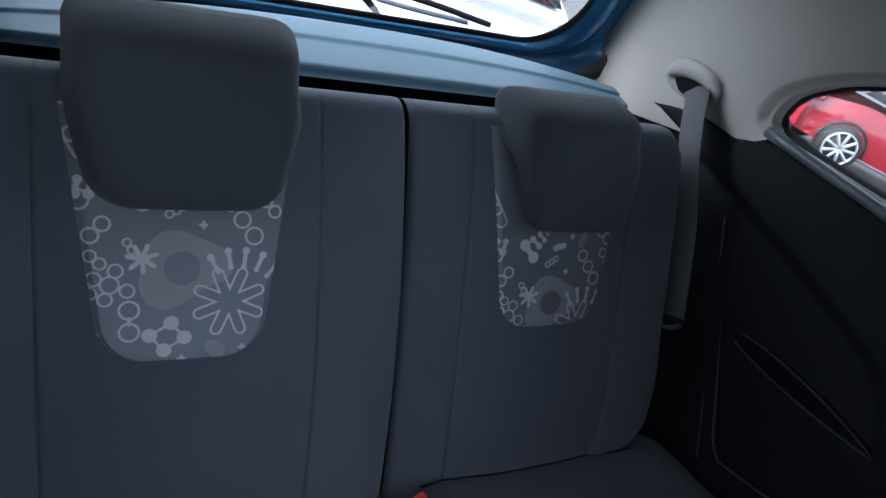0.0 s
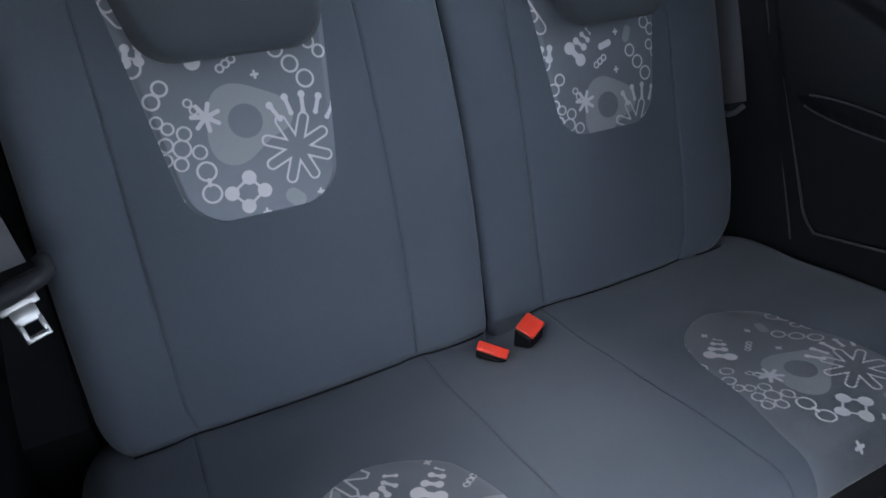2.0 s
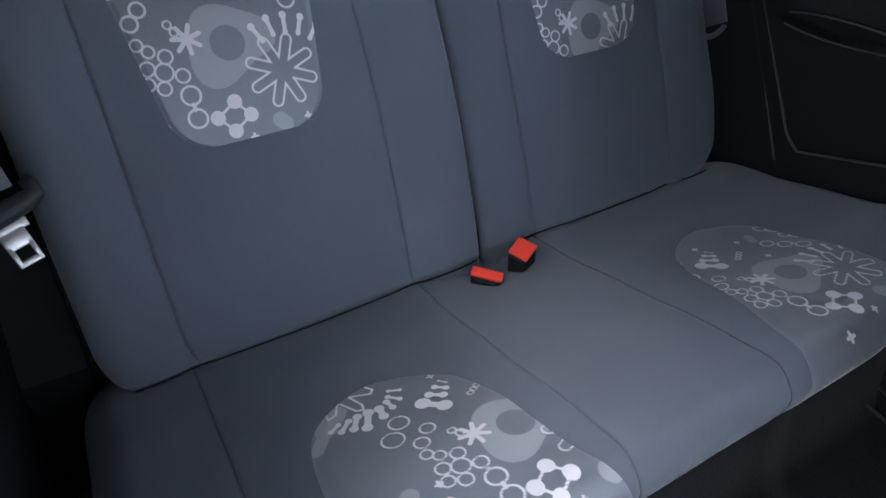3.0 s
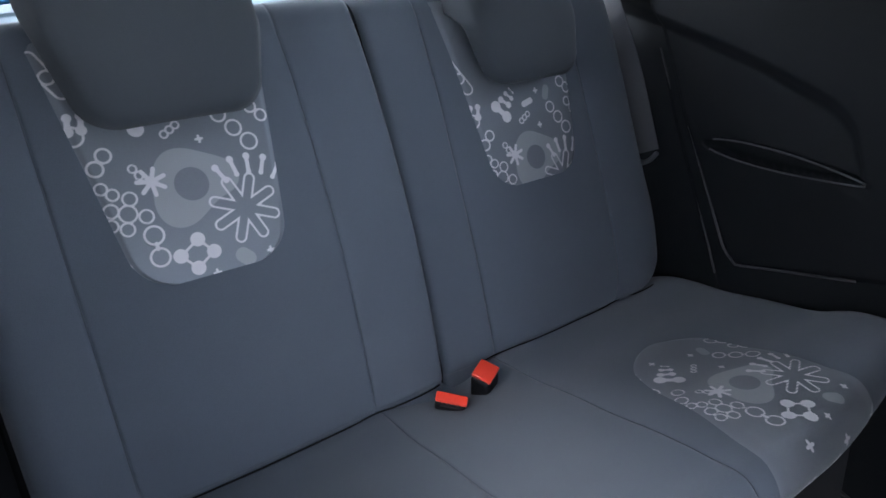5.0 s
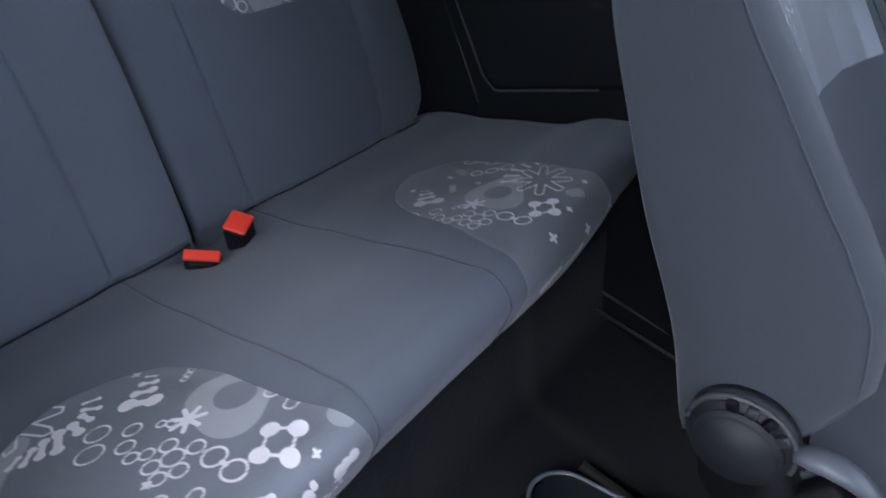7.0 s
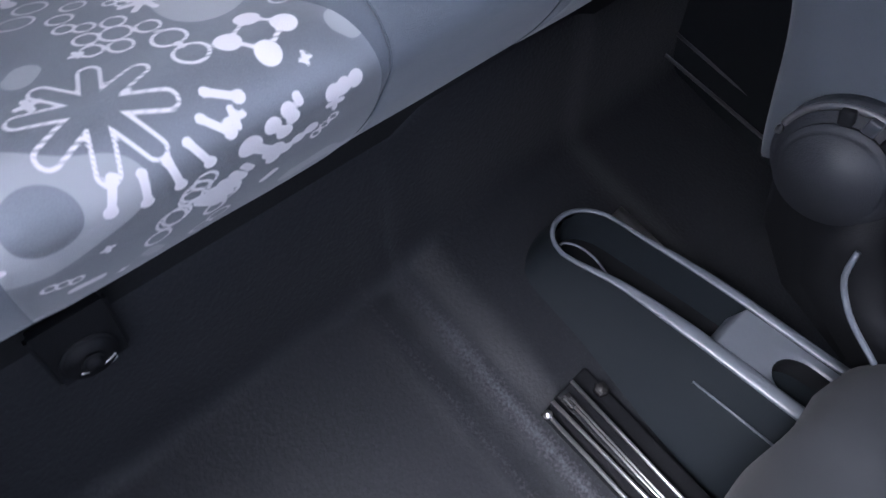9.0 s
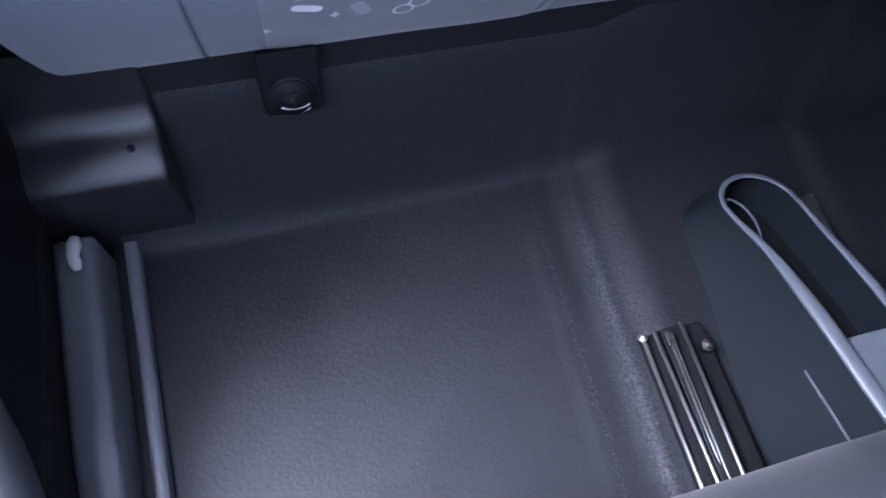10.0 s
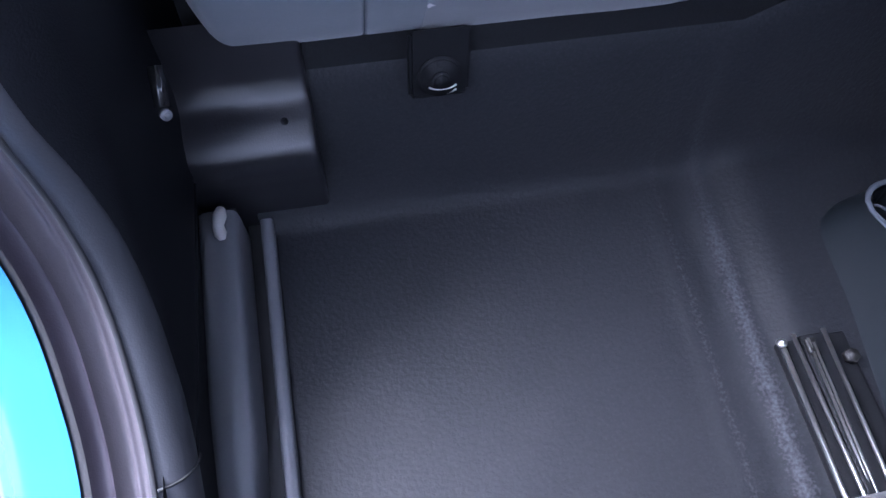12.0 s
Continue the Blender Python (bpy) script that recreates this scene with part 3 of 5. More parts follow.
BS = ((-0.452, 0.0014), (-0.118, 0.0014), (0.108, 0.001))
cushion = sheet("seat_cushion", lambda x, v: bench_point(x, v, 0, BS), seam_samples(BX0, BX1, BS, 120), np.linspace(0, BLEN[-1], 90), CLOTH, bench)
for sx, dep in BS:
    part("seam", tube([tuple(bench_point(sx, v, 0.0008, BS)) for v in np.linspace(0.05, BLEN[-1] - 0.06, 70)], 0.0007, 5), SEAM, cushion)
sheet("underside", lambda x, v: np.array((x, -0.34 + v, 0.19 + v * 0.08)), np.linspace(BX0 + 0.03, BX1 - 0.03, 8), np.linspace(0, 0.4, 6), TRIM, cushion)


def bench_panel(left, right, v0, tip, eye, cells, fan=False, lip=False):
    """A printed panel with a rounded rear end, running over the front lip; left and right: its edges as (v, x) pairs."""
    v1 = BLEN[-1] - 0.05
    us, vs = np.linspace(-1, 1, 150), np.r_[np.linspace(v0, v0 + 0.05, 40)[:-1], np.linspace(v0 + 0.05, v1, 180)]
    le, re = spline(left, 80), spline(right, 80)
    verts, U, V = [], [], []
    for v in vs:
        xa, xb = float(np.interp(v, le[:, 0], le[:, 1])), float(np.interp(v, re[:, 0], re[:, 1]))
        q = v - v0
        if q < 0.05:
            k = math.sqrt(max(0.0, 1 - ((0.05 - q) / 0.05) ** 2.2))
            xa, xb = tip + (xa - tip) * k, tip + (xb - tip) * k
        for u in us:
            x = (xa + xb) / 2 + u * (xb - xa) / 2
            verts.append(bench_point(x, v, 0.0016 - 0.0014 * step(0.80, 1.0, abs(u)), BS))
            U.append(x - eye[0])
            V.append(eye[1] - v)
    n = len(us)
    faces = [(j * n + i, j * n + i + 1, (j + 1) * n + i + 1, (j + 1) * n + i) for j in range(len(vs) - 1) for i in range(n - 1)]
    mid, pale = cloth_print(np.array(U), np.array(V), cells, fan, lip)
    link("printed_panel", verts, faces, PRINT, cushion, "lighter grey cloth panel with pale abstract print", attrs={"mid_print": mid, "pale_print": pale})


def bench_v(y):
    i = int(np.argmax(BENCH[:, 0] < y))
    return BLEN[i]


bench_panel(((0.28, -0.345), (0.34, -0.374), (0.45, -0.390), (0.60, -0.395), (0.80, -0.395)), ((0.28, -0.222), (0.334, -0.185), (0.395, -0.168), (0.454, -0.164), (0.525, -0.152), (0.564, -0.135), (0.60, -0.127), (0.80, -0.10)), 0.281, -0.285, (-0.183, bench_v(-0.331)), ((0, 0, 1), (-0.180, -0.130, -1)), True, True)
bench_panel(((0.25, 0.236), (0.327, 0.200), (0.431, 0.174), (0.4875, 0.158), (0.54, 0.146), (0.60, 0.142), (0.80, 0.135)), ((0.25, 0.345), (0.281, 0.370), (0.3775, 0.390), (0.479, 0.388), (0.60, 0.385), (0.80, 0.385)), 0.252, 0.300, (0.283, 0.430), ((0, 0, 1), (0.187, -0.190, -1)), True)

# dark tube painting the shadow in the crease between cushion and backrests
BACKS = ((-0.556, -0.004, 0.050, ((-0.453, 0.0022), (-0.127, 0.0014))), (0.0085, 0.552, 0.020, ((0.111, 0.0024), (0.421, 0.0014))))
for (x0, x1, bulge, seams), (xa, xb) in zip(BACKS, ((-0.525, -0.012), (0.07, 0.515))):
    line = []
    for x in np.linspace(xa, xb, 40):
        best = None
        for s in np.linspace(0.03, -0.04, 60):
            p = back_point(x, s, bulge, x0, x1, 0, seams)
            row = BENCH[:60]
            z = float(np.interp(-p[1], -row[:, 0], row[:, 1]))
            if p[2] <= z + 0.001:
                best = p
                break
        if best is not None:
            line.append((x, best[1] - 0.0008, best[2] + 0.0012))
    part("crease_shade", tube(line, 0.0014, 8), TRIM, cushion, "dark line standing for the shadow in the crease")

# ---- belts and buckles ----


def buckle(at, turn, tilt, size, cover=0.9):
    t = thing("belt_buckle", "black belt buckle with red release button on the bench", "seat belt buckle", "rear belt buckles")
    m = Matrix.Translation(at) @ pose(0, 0, 0, tilt, 0, turn)
    w, d, h = size
    bm = block((w, d, h), bevel=0.006, segs=3, taper=(0.94, 1.0))
    bm.transform(m @ Matrix.Translation((0, 0, -h / 2)))
    part("housing", bm, TRIM, t)
    bm = block((w * 0.97, d * cover, 0.007), bevel=0.003, segs=3)
    bm.transform(m @ Matrix.Translation((0, d * 0.08, 0.001)))
    part("release_button", bm, RED, t, "bright red button")
    bm = block((w * 0.6, d * 0.07, 0.004), bevel=0.001)
    bm.transform(m @ Matrix.Translation((0, -d * 0.42, 0.001)))
    part("tongue_slot", bm, RUBBER, t)
    return t


buckle((0.040, -0.058, 0.311), -66, 14, (0.034, 0.038, 0.095))
buckle((-0.028, -0.067, 0.297), -46, 26, (0.050, 0.026, 0.045), 0.62)


def webbing(name, pts, width, across, parent):
    """A flat strap of real thickness along pts; across is its sideways direction."""
    bm = bmesh.new()
    rows = []
    pts = [Vector(p) for p in pts]
    for i, p in enumerate(pts):
        d = (pts[min(i + 1, len(pts) - 1)] - pts[max(i - 1, 0)]).normalized()
        a = Vector(across)
        a = (a - d * a.dot(d)).normalized()
        n = d.cross(a)
        rows.append([bm.verts.new(p + a * width * u + n * w) for u, w in ((-0.5, -0.0006), (-0.5, 0.0006), (-0.48, 0.001), (0.48, 0.001), (0.5, 0.0006), (0.5, -0.0006), (0.48, -0.001), (-0.48, -0.001))])
    for a, b in zip(rows, rows[1:]):
        for k in range(8):
            bm.faces.new((a[k], a[(k + 1) % 8], b[(k + 1) % 8], b[k]))
    return part(name, bm, WEB, parent)


belt = thing("seat_belt", "grey seat belt strap running down beside the backrest", "seat belt", "rear seat belts")
webbing("webbing", spline(((0.641, 0.440, 0.806), (0.624, 0.412, 0.800), (0.604, 0.379, 0.778), (0.590, 0.337, 0.740), (0.585, 0.236, 0.627), (0.577, 0.133, 0.489)), 24), 0.052, (0.0, -0.84, 0.55), belt)
part("end_clip", tube(spline(((0.566, 0.152, 0.468), (0.560, 0.130, 0.470), (0.556, 0.110, 0.486), (0.556, 0.100, 0.505)), 10), 0.005, 8), SILL, belt, "worn grey plastic clip")
belt2 = thing("seat_belt", "grey seat belt with plastic slider and steel tongue", "seat belt", "rear seat belts")
TM = look((-0.5648, 0.0367, 0.5516), (-0.457, -0.573, 1.041)) @ pose(0, 0, 0, 0, 180, 0)
webbing("webbing", spline([TM @ Vector(p) for p in ((-0.030, 0.30, 0.01), (-0.020, 0.16, 0.004), (-0.010, 0.02, -0.004))], 14), 0.046, TM.to_3x3() @ Vector((1, 0, 0)), belt2)


def tongue_plate():
    """A steel tongue: a rounded frame with a square slot, its neck widening into the slider."""
    bm = bmesh.new()
    for size, at in (((0.028, 0.022, 0.003), (0, -0.022, 0)), ((0.028, 0.008, 0.003), (0, -0.050, 0)), ((0.006, 0.026, 0.003), (-0.011, -0.040, 0)), ((0.006, 0.026, 0.003), (0.011, -0.040, 0)), ((0.042, 0.014, 0.003), (0, -0.008, 0))):
        tmp = block(size, at, 0.0013)
        me_t = bpy.data.meshes.new("tongue_piece")
        tmp.to_mesh(me_t)
        tmp.free()
        bm.from_mesh(me_t)
        bpy.data.meshes.remove(me_t)
    return bm


bm = tongue_plate()
bm.transform(TM @ Matrix.Translation((-0.010, -0.008, 0.004)) @ pose(0, 0, 0, 0, 0, 8) @ Matrix.Scale(0.9, 4))
part("tongue", bm, TONGUE, belt2, "bright steel tongue with a square slot")
bm = tube([TM @ Vector(p) for p in ((-0.045, -0.007, 0.004), (-0.02, -0.003, 0.006), (0.0, 0.0, 0.006), (0.018, 0.004, 0.005), (0.027, 0.009, 0.004), (0.027, 0.019, 0.003), (0.023, 0.026, 0.002))], [0.012, 0.0125, 0.0115, 0.0105, 0.010, 0.0085, 0.006], 12, flat=0.6, up=TM.to_3x3() @ Vector((0, 0, 1)))
part("slider", bm, TRIM_SOFT, belt2, "dark grey plastic slider with a hooked end")

# ---- floor, tunnel, heel board ----
HEEL = 0.468


def floor_z(x, y):
    """Carpet height: a flat footwell that falls gently to the front, rising to the tunnel beyond a worn ridge."""
    z = 0.085 * min(y + HEEL, 0.0) - 0.004
    if y > -HEEL:
        z += 0.0
    ridge = 0.0045 * math.exp(-((x + 0.047 + 0.01 * (y + 0.6)) / 0.016) ** 2)
    ridge += 0.0018 * math.exp(-((x + 0.106) / 0.012) ** 2) * step(-0.45, -0.6, y)
    up = 0.020 * step(-0.05, 0.03, x) * step(0.36, 0.28, x)
    heel = 0.20 * step(-0.49, -0.388, y) ** 1.5
    return z + ridge * step(-0.38, -0.46, y) + up + heel + 0.0015 * noise.noise((x * 14, y * 14, 0))


tagged(sheet("floor", lambda x, y: np.array((x, y, floor_z(x, y))), np.r_[np.linspace(-0.605, -0.15, 60), np.linspace(-0.145, 0.06, 60), np.linspace(0.07, 0.64, 50)], np.r_[np.linspace(-1.75, -0.96, 20), np.linspace(-0.95, -0.36, 110)], CARPET), "dark grey moulded floor carpet with worn ridge", "car floor", kind="structure")
tagged(sheet("heel_board", lambda x, v: np.array((x, -0.399 + 0.02 * v, 0.19 + 0.12 * v)), np.linspace(-0.62, 0.64, 20), np.linspace(0, 1, 6), HEELCARPET), "carpeted panel under the rear bench, darkened for the shade there", "panel", kind="structure")

cover = thing("heel_cover", "dark plastic cover block at the heel board beside the sill", "plastic cover")
prof = spline(((-0.404, 0.270), (-0.408, 0.215), (-0.413, 0.192), (-0.424, 0.177), (-0.448, 0.166), (-0.462, 0.157), (-0.471, 0.148), (-0.473, 0.132), (-0.468, 0.09), (-0.460, 0.03), (-0.457, -0.03)), 70)


def cover_place(i, x):
    """The moulding's face, turned in at its free end."""
    y, z = prof[int(i)]
    e = max(0.0, x + 0.523) / 0.0065
    return np.array((min(x, -0.5165), y + 0.006 * (1 - math.sqrt(max(0.0, 1 - min(e, 1.0) ** 2))) + 0.05 * max(0.0, e - 1), z))


sheet("shell", cover_place, np.arange(70), np.r_[np.linspace(-0.668, -0.526, 8), np.linspace(-0.523, -0.5165, 7), -0.513, -0.509, -0.505], COVER, cover, "scuffed black plastic with a sloping shoulder")
part("screw_head", disc((-0.545, -0.4445, 0.1685), (0, -0.4, 0.9), 0.004, 0.003, 16, 0.001), TRIM, cover)

anchor = thing("anchor_bracket", "black steel anchor bracket with bolt under the bench", "anchor bracket")
part("plate", extruded(((-0.421, 0.250), (-0.429, 0.162), (-0.421, 0.150), (-0.410, 0.150), (-0.405, 0.235)), -0.411, -0.347, 0.004), TRIM, anchor, smooth=False)
part("cup", disc((-0.380, -0.430, 0.192), (0, -1, 0.25), 0.024, 0.008, 32, 0.003), TRIM, anchor)
part("bolt", disc((-0.380, -0.438, 0.195), (0, -1, 0.25), 0.010, 0.008, 20, 0.003), TRIM, anchor, "dark bolt head")
for dz in (0.0, 0.007):
    arc = [(-0.378 + 0.017 * math.cos(a), -0.4365, 0.190 - dz + 0.011 * math.sin(a)) for a in np.linspace(-2.6, -0.55, 12)]
    part("rib", tube(arc, 0.0012, 6), STEEL, anchor)

tagged(sheet("boot_floor", lambda x, y: np.array((x, y, 0.02)), np.linspace(-0.70, 0.70, 8), np.linspace(-0.40, 0.82, 8), TRIM), "dark floor under and behind the bench", "floor", kind="structure")

# ---- left sill ----


def along(name, section, y0, y1, material, parent=None, label="", n=24, bend=None, closed=False):
    """A moulding: section of (x, z) swept from y0 to y1 over the sloping floor."""
    sec = np.array(section)

    def f(u, y):
        i = min(int(u), len(sec) - 1)
        x, z = sec[i]
        o = bend(y) if bend else (0, 0)
        return np.array((x + o[0], y, z + o[1] + 0.085 * min(y + HEEL, 0)))

    return sheet(name, f, np.arange(len(sec)), np.linspace(y0, y1, n), material, parent, label)


sill = tagged(thing("door_sill", "scuffed dark plastic door sill trim with channel", "door sill", kind="structure"), kind="structure")
arc = lambda cx, cz, rx, rz, a0, a1, n=12: [(cx + rx * math.cos(a), cz + rz * math.sin(a)) for a in np.linspace(radians(a0), radians(a1), n)]
along("inner_strip", [(-0.588, -0.004), (-0.588, 0.010), (-0.590, 0.014), (-0.600, 0.015), (-0.603, 0.012), (-0.604, -0.01)], -0.835, -0.466, SILL, sill)
along("channel", [(-0.604, -0.012), (-0.622, -0.012)], -0.86, -0.44, RUBBER, sill)
along("scuff_bump", [(-0.6205, -0.02), (-0.6205, 0.040), (-0.6215, 0.052), (-0.624, 0.059), (-0.628, 0.0605), (-0.637, 0.0625), (-0.650, 0.0625), (-0.658, 0.061), (-0.664, 0.057), (-0.668, 0.048), (-0.670, 0.02)], -0.90, -0.475, SILL, sill, bend=lambda y: (-0.012 * step(-0.72, -0.85, y), -0.03 * step(-0.68, -0.86, y)))
sheet("bump_end", lambda u, v: np.array((-0.621 - 0.038 * u, -0.475, -0.02 + 0.083 * v)), np.linspace(0, 1, 3), np.linspace(0, 1, 3), SILL, sill)
along("sill_face", [(-0.655, 0.045), (-0.664, 0.070), (-0.672, 0.110), (-0.676, 0.150), (-0.679, 0.178)], -1.75, -0.79, TRIM_SOFT, sill, n=40)
clip = thing("trim_clip", "off-white broken plastic clip on the sill", "clip")
part("body", tube([(-0.635, -0.480, 0.074), (-0.636, -0.490, 0.075), (-0.639, -0.500, 0.072), (-0.637, -0.510, 0.070), (-0.636, -0.516, 0.068)], [0.005, 0.008, 0.0065, 0.007, 0.004], 10), PALE, clip)
clip2 = thing("trim_clip", "small pale fastener under the belt end", "clip")
part("body", disc((-0.616, -0.540, 0.316), (0.5, -0.8, 0.3), 0.0045, 0.009, 14, 0.002), SILL, clip2)
part("stem", tube([(-0.617, -0.536, 0.320), (-0.617, -0.512, 0.338)], 0.006, 10), GLOSS, clip2)

# door opening: rear lower corner curve, in the side plane
DOOR = spline(((-1.75, 0.085), (-1.2, 0.118), (-0.95, 0.128), (-0.84, 0.137), (-0.791, 0.158), (-0.75, 0.181), (-0.714, 0.211), (-0.676, 0.250), (-0.651, 0.29), (-0.632, 0.344), (-0.622, 0.42), (-0.60, 0.53), (-0.53, 0.68), (-0.45, 0.83), (-0.43, 0.98), (-0.45, 1.12)), 110)


def rim_strip(name, profile, material, label="", x_at=-0.68):
    """A strip round the door opening; profile: pairs of (outward offset in the side plane, x)."""
    d = np.gradient(DOOR, axis=0)
    d /= np.linalg.norm(d, axis=1)[:, None]
    nrm = np.c_[-d[:, 1], d[:, 0]]

    def f(u, i):
        o, x = profile[int(u)]
        y, z = DOOR[int(i)] + nrm[int(i)] * o
        return np.array((x, y, z))

    return sheet(name, f, np.arange(len(profile)), np.arange(len(DOOR)), material, None, label)


RIB = [(0.001 - 0.015 * math.sin(math.pi * t) ** 0.6 + 0.0035 * math.exp(-(((t - 0.48) / 0.10) ** 2)), -0.677 - 0.028 * t) for t in np.linspace(0, 1, 22)]
tagged(rim_strip("door_seal", RIB, SEAL), "grey rubber weatherstrip round the door opening", "door seal", kind="structure")
LIP = [(-0.002 - 0.012 * math.sin(math.pi * t) ** 0.6, -0.706 - 0.018 * t) for t in np.linspace(0, 1, 12)]
tagged(rim_strip("seal_lip", LIP, SEAL_DARK), "dark purple-grey outer rib of the weatherstrip", "door seal", kind="structure")
tagged(part("seal_joint", tube([(-0.6762, y, z) for y, z in DOOR], 0.0026, 8, up=(1, 0, 0)), RUBBER), "dark joint beside the weatherstrip", "door seal", kind="structure")


def shoulder(u, i):
    """The rolled shoulder of the sill and quarter trim beside the seal; it narrows as it climbs, like the lit band."""
    i = int(i)
    t = DOOR[min(i + 1, len(DOOR) - 1)] - DOOR[max(i - 1, 0)]
    t = t / np.linalg.norm(t)
    d = -0.002 + u * (0.052 - 0.044 * step(0.02, 0.46, DOOR[i][1]))
    y, z = DOOR[i] + np.array((t[1], -t[0])) * d
    bow = 0.028 * math.sqrt(max(0.0, 1 - (1 - min(max(d, 0.0) / 0.04, 1.0)) ** 2)) + 0.03 * step(0.25, 0.5, DOOR[i][1]) * (1 - math.exp(-d / 0.04))
    return np.array((-0.6735 + bow - 0.0045 * u ** 3, y, z))


ROWS_UP = [i for i in range(len(DOOR)) if DOOR[i][0] > -1.3 and DOOR[i][1] < 0.46]
# lighter colour than the wall behind, painting the light from the door
tagged(sheet("trim_edge", shoulder, np.linspace(0, 1, 16) ** 1.6, ROWS_UP, EDGE), "rolled sill trim along the door seal, paler to look lit", "interior trim", kind="structure")
gi = int(np.argmin(abs(DOOR[:, 0] + 0.792)))
for off, stuff_of, name, lab in ((0, RUBBER, "sill_joint", "dark joint across the sill trim"), (-2, RIM, "sill_edge", "thin bright edge beside the joint in the sill trim")):
    tagged(part(name, tube([tuple(shoulder(u, gi + off) + np.array((0.0006, 0.012 * u, 0.0006))) for u in np.linspace(0, 1.0 if off == 0 else 0.5, 14)], 0.0014 if off == 0 else 0.0007, 6), stuff_of), lab, "joint", kind="structure")
tagged(rim_strip("seal_backing", [(-0.0035, -0.6768), (-0.012, -0.6780), (-0.030, -0.6785)], RUBBER), "dark backing behind the weatherstrip joint", "door seal", kind="structure")
tagged(rim_strip("rubber_lip", [(-0.012, -0.722), (-0.008, -0.730), (-0.014, -0.738), (-0.022, -0.740), (-0.024, -0.732)], RUBBER), "black rubber lip of the door seal", "door seal", kind="structure")
tagged(rim_strip("painted_flange", [(-0.008, -0.735), (-0.012, -0.765), (-0.020, -0.790), (-0.045, -0.80), (-0.06, -0.82), (-0.14, -0.83), (-0.22, -0.82)], BLUE), "blue painted body flange outside the door seal", "car body", kind="structure")

# left quarter trim: fills between the door curve and the seat, up to the window
def left_trim(u, i):
    y0, z0 = DOOR[int(i)]
    y1 = 0.81
    y = y0 + (y1 - y0) * u
    i = int(i)
    dy, dz = DOOR[min(i + 1, len(DOOR) - 1)] - DOOR[max(i - 1, 0)]
    d = (y - y0) * dz / math.hypot(dy, dz)
    k = min(d / 0.04, 1.0)
    bow = 0.028 * math.sqrt(max(0.0, 1 - (1 - k) ** 2)) + 0.03 * step(0.25, 0.5, z0) * (1 - math.exp(-d / 0.04))
    return np.array((-0.676 + bow, y, z0))


k0 = int(np.argmax(DOOR[:, 0] > -1.20))
k1 = int(np.argmax(DOOR[:, 1] > 0.84))
tagged(sheet("wall_left", left_trim, np.r_[0, 0.004, 0.008, 0.014, 0.02, 0.028, 0.038, 0.05, np.linspace(0.07, 1, 24)], np.arange(k0, k1 + 4), TRIM_SIDE), "dark plastic quarter trim beside the rear bench, shade in its colour", "interior trim", kind="structure")
tagged(sheet("wall_left_lower", lambda u, y: np.array((-0.668 + 0.008 * u, y, 0.165 - 0.22 * u)), np.linspace(0, 1, 4), np.linspace(-0.80, 0.82, 30), TRIM), "dark plastic lower trim beside the bench", "interior trim", kind="structure")
tagged(part("wheel_arch_left", extruded(((0.03, -0.02), (0.05, 0.27), (0.255, 0.58), (0.30, 0.62), (0.74, 0.64), (0.74, -0.02)), -0.672, -0.561, 0.008), TRIM, smooth=False), "black wheel arch trim beside the backrest", "interior trim", kind="structure")
tagged(sheet("sill_base", lambda x, y: np.array((x, y, -0.03 + 0.085 * min(y + HEEL, 0))), np.linspace(-0.69, -0.595, 4), np.linspace(-1.75, -0.30, 20), TRIM), "dark floor edge under the sill trim", "sill", kind="structure")

# ---- right side: lower trim, pocket, upper trim with window ----


ZB = ((-1.9, -0.36, 0.0, 0.17, 0.244, 0.262, 0.307, 0.402, 0.481, 0.60, 0.77), (0.90, 0.872, 0.846, 0.828, 0.820, 0.802, 0.778, 0.765, 0.734, 0.678, 0.62))


def right_x(y, z):
    return 0.600 + 0.05 * step(-0.05, 0.8, z) + 0.012 * step(0.2, -0.2, y)


def pocket(y, z):
    """Depth of the elbow recess: a lens shape that narrows to its front end."""
    c = 0.535 + (-(y - 0.04)) * 0.165
    u = (0.06 - y) / 0.30
    if not 0 < u < 1:
        return 0.0
    half = 0.0195 * math.sin(math.pi * u ** 0.7) ** 0.7
    d = (half - abs(z - c)) / 0.006
    return 0.03 * step(0, 1, d)


def panel_rear(z):
    """Rear edge of the raised panel, leaning back as it rises and rounded at its foot."""
    return -0.063 + (z - 0.351) * 0.877 - 0.03 * max(0.0, 1 - (z - 0.336) / 0.03) ** 2


def pillar_edge(z):
    return -0.058 + (z - 0.306) * 0.80


def hollow_top(y):
    """Upper edge of the shallow elbow hollow in the quarter trim."""
    return float(np.interp(y, (-0.25, -0.20, -0.176, -0.150, -0.12, 0.0, 0.10, 0.22, 0.40), (0.56, 0.632, 0.664, 0.682, 0.693, 0.710, 0.719, 0.724, 0.726)))


def right_wall(y, z):
    top = hollow_top(y)
    x = right_x(y, z) + pocket(y, z) + 0.020 * step(0, 0.034, top - z) * min(max((z - 0.555) / max(top - 0.555, 0.01), 0.0), 1.0)
    # panel step: a raised door-card field, bounded behind and below
    lo = 0.338 + max(0, -0.10 - y) * 0.47
    fld = step(0, 0.010, panel_rear(z) - y) * step(0, 0.010, z - lo)
    x += 0.006 * step(0, 0.008, y - pillar_edge(z)) * step(0.66, 0.58, z)
    zb = float(np.interp(y, ZB[0], ZB[1])) + 0.004
    return np.array((x - 0.008 * fld, y, min(z, zb)))


